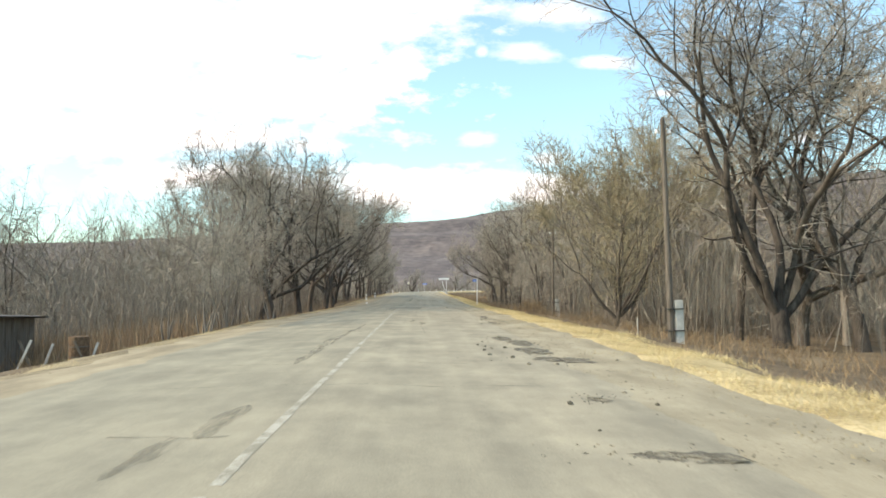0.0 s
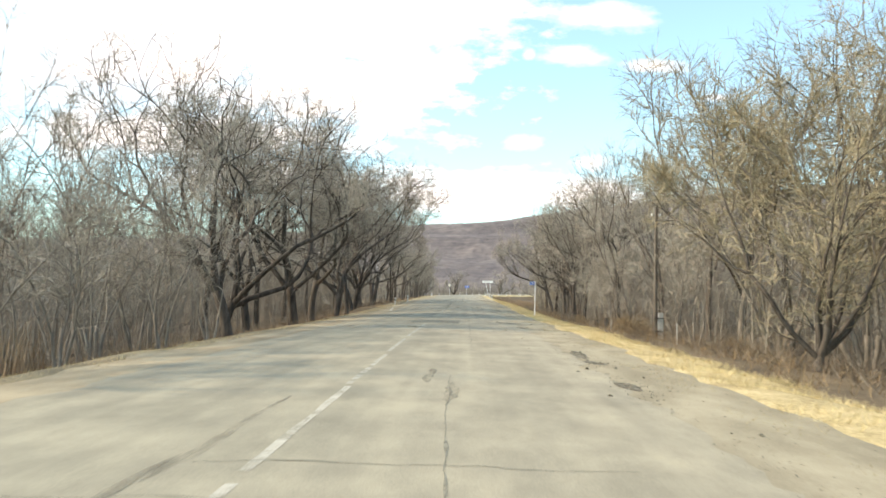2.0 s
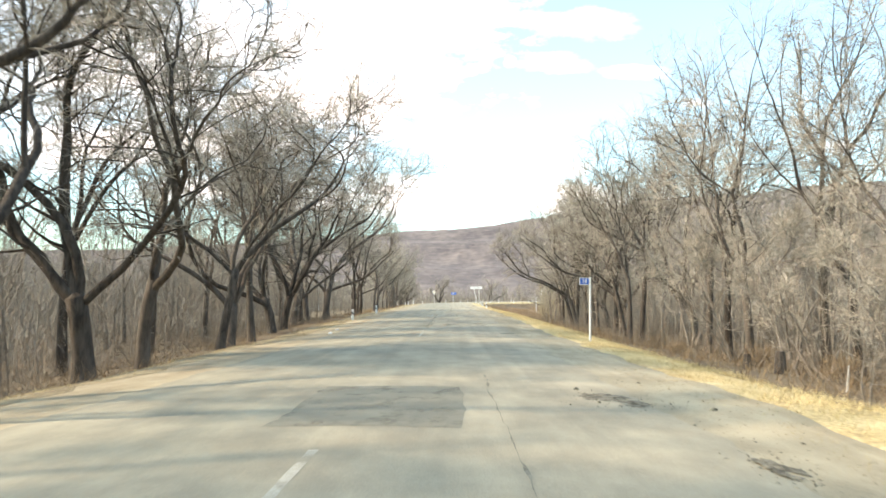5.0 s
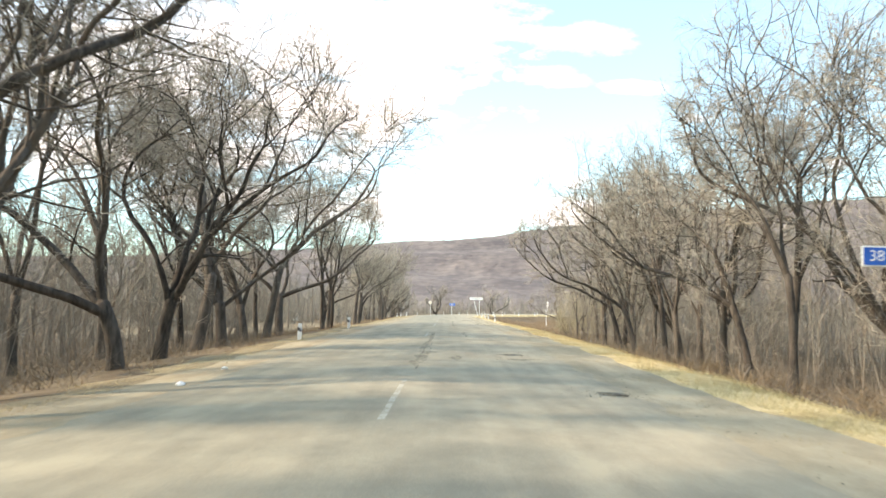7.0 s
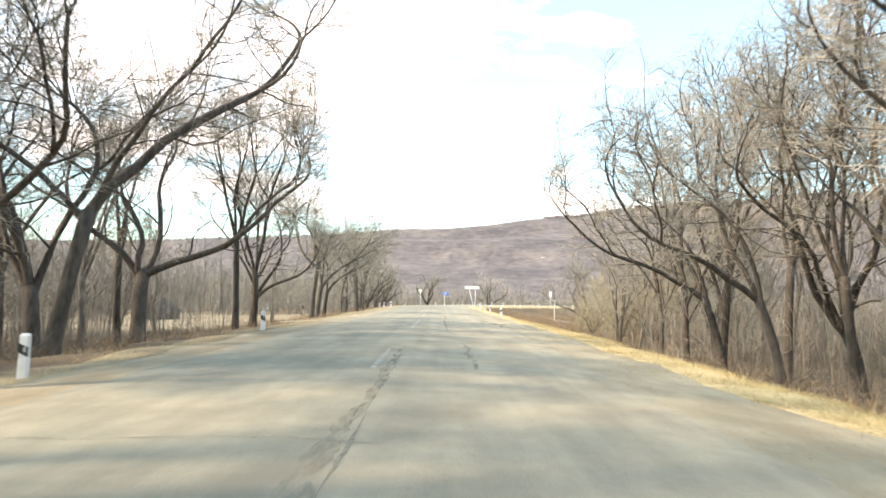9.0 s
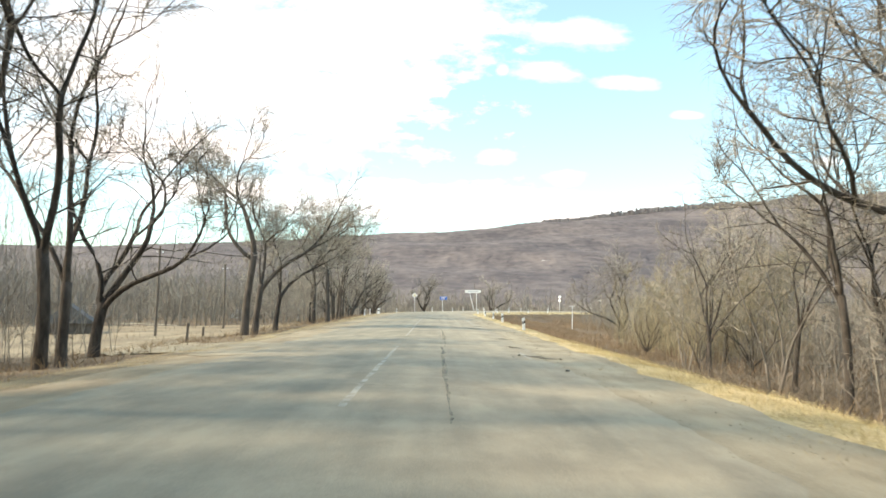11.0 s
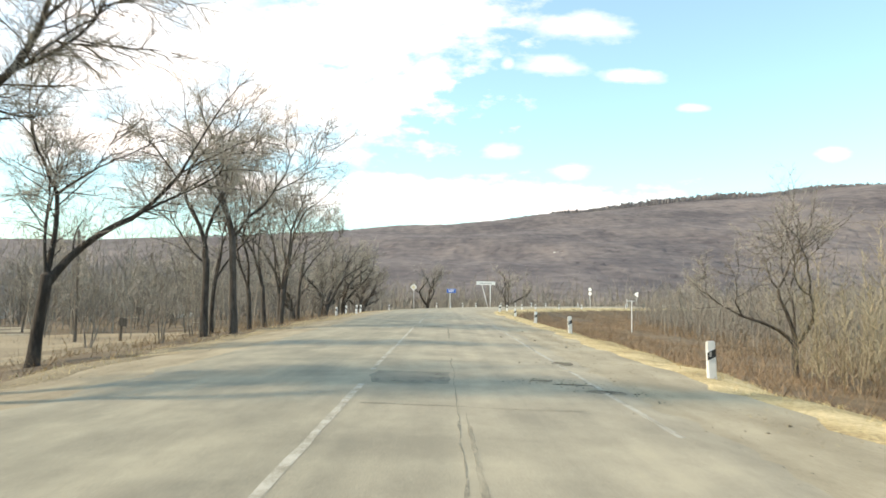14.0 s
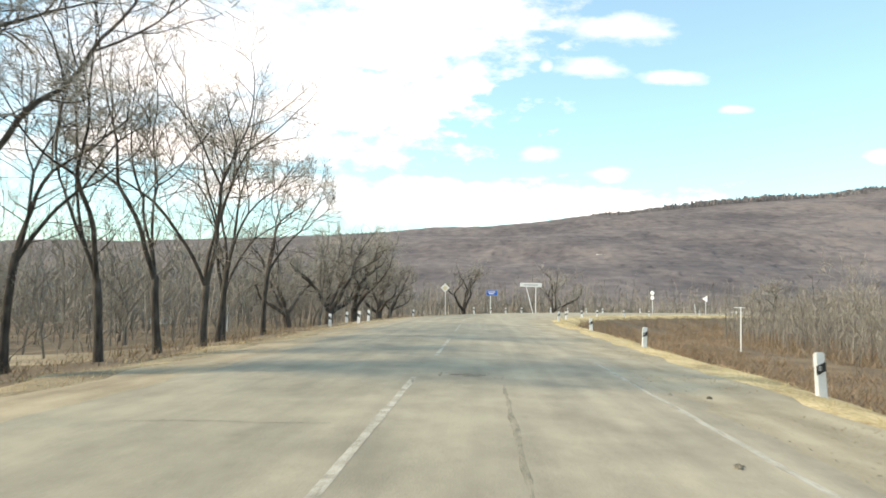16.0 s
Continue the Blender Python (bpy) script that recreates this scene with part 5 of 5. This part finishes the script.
# ---- marker posts and signs ----
def delineator():
    ob = thing("marker_post", Matrix(), "white plastic roadside marker post with a slanted black mark", "post", "marker posts")
    bm = box(0.19, 0.10, 0.80, (0, 0, 0), 0.0)
    for v in bm.verts:
        if v.co.z > 0.7:
            v.co.y *= 0.75
            v.co.z += 0.03 if v.co.y > 0 else 0.0
    bmesh.ops.bevel(bm, geom=bm.edges[:], offset=0.022, segments=3, affect="EDGES")
    post = part("post", bm, WHITE, ob)
    # slanted black bands on the faces towards and away from the traffic, and across the side
    for sgn in (-1, 1):
        bm = bmesh.new()
        y = sgn * 0.053
        q = [(-0.088, y, 0.50), (0.088, y, 0.42), (0.088, y, 0.58), (-0.088, y, 0.66)]
        lo = [bm.verts.new(p) for p in q]
        hi = [bm.verts.new((p[0], p[1] - sgn * 0.006, p[2])) for p in q]
        bm.faces.new(lo)
        bm.faces.new(hi[::-1])
        for i in range(4):
            bm.faces.new((lo[i], hi[i], hi[(i + 1) % 4], lo[(i + 1) % 4]))
        band = part("black_band", bm, BLACK, ob, "slanted black band")
        bm = box(0.05, 0.008, 0.09, (0.03, sgn * 0.058, 0.50), 0.002)
        part("reflector", bm, STEEL, band, "small grey reflector")
    foot = rod(0.13, 0.10, 0.05, 10, (0, 0, -0.03))
    part("foot", foot, GRAVEL, ob, "heap of soil round its foot")
    return ob


def base_z(x, y):
    return land(x, y) - 0.02


first_post = delineator()
r = random.Random(3)
POSTS = [(-7.3, 100), (-7.2, 116.8), (-7.9, 205.5), (-8.2, 211.5), (-9.6, 205), (-9.2, 208.5), (-13.7, 238), (-6.9, 232.5), (-0.95, 245), (1.05, 250), (3.05, 255), (5.3, 259), (10, 267.5), (13, 272), (16.4, 276.5), (19.6, 280.5),
         (5.44, 154), (5.73, 172.5), (6.1, 188.2), (6.15, 202.2), (6.2, 220.5), (7.6, 227.5), (10.7, 239.5), (13.4, 246.5), (18.4, 256.5), (23.5, 264.5), (34.5, 278.5), (27, 287)]
for i, (x, y) in enumerate(POSTS):
    m = pose(x, y, base_z(x, y), r.uniform(-3, 3), r.uniform(-3, 3), (180 if x > 0 else 0) + r.uniform(-8, 8))
    if i == 0:
        first_post.matrix_basis = m
    else:
        copy_thing(first_post, m)


def text_part(words, size, m, mat, parent):
    cu = bpy.data.curves.new("lettering", "FONT")
    cu.body, cu.size, cu.extrude, cu.align_x, cu.align_y = words, size, 0.002, "CENTER", "CENTER"
    tmp = new("lettering", cu)
    me = bpy.data.meshes.new_from_object(tmp.evaluated_get(bpy.context.evaluated_depsgraph_get()))
    bpy.data.objects.remove(tmp)
    me.transform(m)
    me.materials.clear()
    me.materials.append(mat)
    return part("lettering", me, mat, parent, "white figures")


FACE = pose(0, 0, 0, 90, 0, 0)


def km_sign(x, y):
    ob = thing("kilometre_sign", pose(x, y, base_z(x, y), 0, 0.8, 0), "white post with a small blue kilometre plate", "road sign")
    part("post", rod(0.045, 0.045, 2.75, 12, (0, 0, 0)), WHITE, ob)
    plate = part("plate", box(0.42, 0.03, 0.30, (-0.25, -0.05, 2.42), 0.012), WHITE, ob, "white-edged sign plate")
    face = part("face", box(0.37, 0.006, 0.25, (-0.25, -0.068, 2.445), 0.002), BLUE, plate, "blue face")
    text_part("38", 0.22, Matrix.Translation((-0.25, -0.072, 2.57)) @ FACE, WHITE, plate)
    part("bracket", box(0.10, 0.03, 0.03, (-0.02, -0.025, 2.5), 0.004), STEEL, ob, "steel bracket")
    return ob


def priority_sign(x, y):
    ob = thing("priority_sign", pose(x, y, base_z(x, y), 0, -1.5, -10), "diamond-shaped priority road sign on a pale post", "road sign")
    part("post", rod(0.04, 0.04, 3.0, 10), WHITE, ob)
    turn = Matrix.Translation((0, -0.05, 3.0)) @ Matrix.Rotation(radians(45), 4, "Y")
    plate = part("plate", box(0.7, 0.02, 0.7, (0, 0, -0.35), 0.008, turn), WHITE, ob, "white-bordered plate")
    part("face", box(0.42, 0.008, 0.42, (0, -0.014, -0.21), 0.002, turn), CREAM, plate, "faded cream centre")
    return ob


def blue_sign(x, y):
    ob = thing("direction_sign", pose(x, y, base_z(x, y), 0, 0, -15), "blue rectangular direction sign on a white post", "road sign")
    part("post", rod(0.05, 0.05, 3.0, 10), WHITE, ob)
    plate = part("plate", box(1.5, 0.03, 0.7, (0.2, -0.06, 2.4), 0.01), STEEL, ob, "sign plate")
    face = part("face", box(1.42, 0.008, 0.62, (0.2, -0.08, 2.44), 0.003), BLUE, plate, "blue face")
    for k, w in enumerate((0.9, 0.7)):
        part("bar", box(w, 0.006, 0.10, (0.15, -0.087, 2.82 - 0.22 * k), 0.002), WHITE, plate, "white bar")
    return ob


def name_board(x, y):
    ob = thing("name_board", pose(x, y, base_z(x, y), 0, 0, -8), "long white board sign on a post with a slanted brace", "road sign")
    z = 1.44 + 140 * 0.0215 - base_z(x, y)
    plate = part("plate", box(4.1, 0.06, 0.75, (0, -0.1, z - 0.2), 0.015), WHITE, ob)
    part("bar", box(2.6, 0.01, 0.22, (0, -0.135, z + 0.06), 0.003), STEEL, plate, "faint grey bar of lettering")
    part("post", rod(0.09, 0.09, z, 10, (0.95, 0, 0)), WHITE, ob)
    d = Vector((1.6, 0, -z))
    part("brace", rod(0.08, 0.08, d.length, 10, (0, 0, 0), Matrix.Translation((-0.9, 0, z)) @ d.to_track_quat("Z", "Y").to_matrix().to_4x4()), WHITE, ob)
    return ob


def disc_sign(x, y):
    ob = thing("round_signs", pose(x, y, base_z(x, y), 0, 0, -35), "two round signs one above the other on a post", "road sign")
    part("post", rod(0.05, 0.05, 4.2, 10), WHITE, ob)
    for z in (4.1, 3.2):
        m = Matrix.Translation((0, -0.07, z)) @ Matrix.Rotation(radians(90), 4, "X")
        part("disc", rod(0.38, 0.38, 0.03, 24, (0, 0, -0.015), m), WHITE, ob)
    return ob


def warning_sign(x, y):
    ob = thing("triangular_sign", pose(x, y, base_z(x, y), 0, 0, -40), "pale triangular road sign on a post", "road sign")
    part("post", rod(0.05, 0.05, 3.6, 10), WHITE, ob)
    m = Matrix.Translation((0, -0.07, 3.4)) @ Matrix.Rotation(radians(90), 4, "X") @ Matrix.Rotation(radians(90), 4, "Z")
    part("plate", rod(0.75, 0.75, 0.03, 3, (0, 0, -0.015), m), WHITE, ob)
    return ob


km_sign(5.85, 75.8)
priority_sign(-4.0, 239)
blue_sign(1.0, 252)
name_board(9.2, 299)
disc_sign(31.6, 298)
warning_sign(44.3, 308)
ob = thing("stake", pose(41.2, 304, base_z(41.2, 304), 0, -6, 0), "thin leaning white stake beyond the bend", "post")
part("shaft", rod(0.06, 0.05, 2.2, 8), WHITE, ob)
ob = thing("stake", pose(-21, 219, base_z(-21, 219), 0, 1, 0), "thin white stake at the far edge of the field", "post")
part("shaft", rod(0.05, 0.04, 2.3, 8), WHITE, ob)
ob = thing("stake", pose(20.4, 219, base_z(20.4, 219), 0, 0, 0), "tall thin white pole standing in the weeds", "post")
part("shaft", rod(0.06, 0.05, 3.6, 8), WHITE, ob)
part("crossbar", box(0.9, 0.05, 0.06, (-0.1, 0, 3.5), 0.01), WHITE, ob)


# ---- poles ----
def utility_pole(x, y, h, lean, stub, label):
    ob = thing("utility_pole", pose(x, y, base_z(x, y), 0, lean, 0), label, "utility pole", "utility poles")
    bm = rod(0.105, 0.075, h + 0.4, 14, (0, 0, -0.4))
    pole = part("shaft", bm, OLDWOOD, ob)
    part("cap", rod(0.08, 0.03, 0.08, 14, (0, 0, h)), OLDWOOD, ob)
    for s in (-1, 1):
        hook = part("hook", rod(0.012, 0.012, 0.22, 6, (0, 0, 0), Matrix.Translation((0, 0, h - 0.45)) @ Matrix.Rotation(radians(90 * s), 4, "Y")), STEEL, ob, "bent iron hook")
        part("insulator", rod(0.05, 0.035, 0.13, 10, (s * 0.22, 0, h - 0.45)), WHITE, hook, "white porcelain insulator")
    if stub:
        part("stub", box(0.26, 0.22, 1.75, (0.27, -0.02, -0.4), 0.02), CONCRETE, ob, "pale concrete stub beside the pole")
        for z in (0.35, 1.05):
            part("wire_band", box(0.56, 0.33, 0.035, (0.14, -0.01, z), 0.01), BLACK, ob, "dark wire lashing")
    return ob


utility_pole(8.28, 23.85, 7.3, -1.0, True, "weathered wooden pole lashed to a concrete stub")
utility_pole(10.4, 57.3, 6.9, 0.5, True, "weathered wooden pole lashed to a concrete stub")
utility_pole(-21.4, 163.7, 6.9, 0.8, False, "dark bare wooden pole in the field")
utility_pole(-21.5, 182, 6.6, -0.5, False, "dark bare wooden pole in the field")


def fence_stub(x, y, h, box_top):
    ob = thing("wooden_stub", pose(x, y, base_z(x, y), 0, 2, 20), "short weathered wooden post in the grass", "post", "wooden stubs")
    part("shaft", rod(0.08, 0.07, h, 9), OLDWOOD, ob)
    if box_top:
        part("box", box(0.36, 0.26, 0.42, (0.08, 0, h - 0.42), 0.02), OLDWOOD, ob, "small dark wooden box")
    return ob


fence_stub(-14.4, 150, 1.15, False)
fence_stub(-17.0, 177.7, 1.35, True)
fence_stub(-16.0, 158, 0.7, False)
for i, (x, y) in enumerate(((8.9, 61.5), (10, 54), (9.6, 50.5), (10.6, 58.5), (9.9, 118.6), (9.2, 22.6), (8.4, 28))):
    ob = thing("dead_stem", pose(x, y, base_z(x, y), 0, 6 - 3 * (i % 4), 0), "thin broken dry stem standing on the bank", "stem", "dead stems")
    part("shaft", rod(0.03, 0.015, 0.7 + 0.12 * (i % 3), 6), OLDWOOD if i % 2 else CONCRETE, ob)
stump = thing("tree_stump", pose(9.6, 66.4, base_z(9.6, 66.4)), "dark broken tree stump on the bank", "stump")
part("shaft", rod(0.20, 0.13, 0.75, 9), BARK, stump)
stump = thing("tree_stump", pose(9.2, 67.8, base_z(9.2, 67.8)), "dark broken tree stump on the bank", "stump")
part("shaft", rod(0.14, 0.1, 0.5, 9), BARK, stump)


# ---- sheds and houses ----
def shed(x, y, turn):
    z = land(x, y) - 0.1
    ob = thing("shed", pose(x, y, z, 0, 0, turn) @ Matrix.Diagonal((0.95, 0.95, 0.93, 1)), "dark grey boarded shed with a low sloping roof", "shed")
    body = part("wall", box(5.0, 4.0, 2.6, (0, 0, 0), 0.02), OLDWOOD, ob)
    for k in range(16):
        part("board", box(0.29, 0.03, 2.5 + 0.08 * (k % 2), (-2.35 + k * 0.315, -2.02, 0.02), 0.006), BLUEGREY if k % 5 else OLDWOOD, body)
    for k in range(9):
        part("board", box(0.03, 0.40, 2.5 + 0.07 * (k % 2), (2.52, -1.75 + k * 0.44, 0.02), 0.006), OLDWOOD, body)
    door = part("door", box(1.1, 0.05, 1.75, (1.2, -2.06, 0.05), 0.01), BLUEGREY, ob, "faded blue-grey plank door")
    part("handle", box(0.04, 0.05, 0.16, (1.6, -2.1, 0.95), 0.01), BLACK, door)
    part("hinge", box(0.3, 0.02, 0.05, (0.8, -2.09, 1.5), 0.004), BLACK, door)
    roof = bmesh.new()
    n = 40
    top, low = [], []
    for i in range(n + 1):
        u = -2.8 + 5.7 * i / n
        w = 0.03 * math.sin(i * math.pi / 2)
        for yy, zz in ((-2.35, 2.78), (2.3, 2.58)):
            top.append(roof.verts.new((u, yy, zz + w + 0.04 - 0.03 * u)))
            low.append(roof.verts.new((u, yy, zz + w - 0.03 * u)))
    for i in range(n):
        a = 2 * i
        roof.faces.new((top[a], top[a + 2], top[a + 3], top[a + 1]))
        roof.faces.new((low[a], low[a + 1], low[a + 3], low[a + 2]))
        roof.faces.new((top[a], low[a], low[a + 2], top[a + 2]))
        roof.faces.new((top[a + 1], top[a + 3], low[a + 3], low[a + 1]))
    part("roof", roof, SLATE, ob, "corrugated grey roof sheet")
    part("rafter", box(5.6, 0.08, 0.10, (0, -2.25, 2.62), 0.01), OLDWOOD, ob)
    part("drainpipe", rod(0.04, 0.04, 0.9, 8, (2.3, -2.2, 1.75)), WHITE, ob, "short white pipe at the corner")
    return ob


shed(-15.6, 24.2, 4)
tall = thing("shed", pose(-18.9, 28.6, land(-18.9, 28.6) - 0.1, 0, 0, 5) @ Matrix.Diagonal((1, 1, 0.95, 1)), "taller dark boarded shed beside the low one", "shed")
part("wall", box(3.4, 3.4, 4.0, (0, 0, 0), 0.02), OLDWOOD, tall)
part("roof", box(4.2, 4.0, 0.08, (0.1, 0, 4.02), 0.01, Matrix.Rotation(radians(-2), 4, "Y")), SLATE, tall)
for z in (3.2, 2.4):
    part("beam_end", rod(0.09, 0.09, 0.5, 8, (0, 0, 0), Matrix.Translation((1.6, -1.6, z)) @ Matrix.Rotation(radians(90), 4, "Y")), BLACK, tall)
for i, (x, y, h, ry, rz) in enumerate(((-11.9, 22.3, 1.25, 24, 0), (-11.4, 22.5, 1.1, -22, 10), (-11.1, 22.3, 0.95, 20, 40), (-10.0, 22.8, 0.85, -26, 0), (-9.8, 22.6, 0.7, 18, 20), (-12.3, 21.9, 1.0, 4, 0))):
    ob = thing("plank", pose(x, y, land(x, y) - 0.1, 0, ry, rz), "old thin plank leaning in a heap by the shed", "plank", "planks")
    part("board", box(0.07, 0.03, h, (0, 0, 0), 0.006), CONCRETE if i % 2 == 0 else OLDWOOD, ob)
barrel = thing("barrel", pose(-10.4, 23.2, land(-10.4, 23.2) - 0.05) @ Matrix.Scale(0.7, 4), "rusty brown barrel among the reeds", "barrel")
bm = rod(0.42, 0.42, 1.25, 18)
part("body", bm, OLDRUST, barrel)
for z in (0.35, 0.8):
    part("hoop", rod(0.44, 0.44, 0.05, 18, (0, 0, z)), OLDWOOD, barrel)


def house(x, y, turn, sx, sy, h, wall, roofmat, label):
    z = (hill_z(x, y) - 0.9 if y > 420 else land(x, y)) - 0.2
    ob = thing("house", pose(x, y, z, 0, 0, turn), label, "house", "village houses")
    part("wall", box(sx, sy, h, (0, 0, 0), 0.02), wall, ob)
    bm = bmesh.new()
    e, g = 0.35, sy * 0.42
    pts = [(-sx / 2 - e, -sy / 2 - e, h - 0.1), (sx / 2 + e, -sy / 2 - e, h - 0.1), (sx / 2 + e, sy / 2 + e, h - 0.1), (-sx / 2 - e, sy / 2 + e, h - 0.1), (-sx / 2 - e, 0, h + g), (sx / 2 + e, 0, h + g)]
    v = [bm.verts.new(p) for p in pts]
    for f in ((0, 1, 5, 4), (2, 3, 4, 5), (1, 2, 5), (3, 0, 4), (3, 2, 1, 0)):
        bm.faces.new([v[i] for i in f])
    part("roof", bm, roofmat, ob)
    for k in range(max(1, int(sx / 2.6))):
        wx = -sx / 2 + (k + 0.5) * sx / max(1, int(sx / 2.6))
        win = part("window", box(0.9, 0.06, 1.0, (wx, -sy / 2 - 0.01, h * 0.38), 0.01), BLUEGREY, ob, "blue-grey window frame")
        part("pane", box(0.7, 0.02, 0.8, (wx, -sy / 2 - 0.05, h * 0.38 + 0.1), 0.005), BLACK, win, "dark pane")
    return ob


house(-62, 238, 10, 7.5, 5, 2.6, PLASTER, SLATE, "whitewashed village house with a grey roof")
house(-36, 241, 95, 3.4, 2.2, 2.2, PLASTER, SLATE, "small whitewashed outbuilding with a grey roof")
house(-31.5, 171, 112, 4.6, 3.6, 1.3, OLDWOOD, SLATE, "small dark timber hut with a steep grey roof")
house(-75, 228, 0, 7, 5, 2.6, PLASTER, SLATE, "whitewashed village house with a grey roof")
house(64, 345, -10, 5, 3, 0.9, PLASTER, PLASTER, "long low white shed beyond the bend")
house(95, 754, 0, 6, 4, 2.3, CONCRETE, CONCRETE, "pale house among the woods on the hillside")
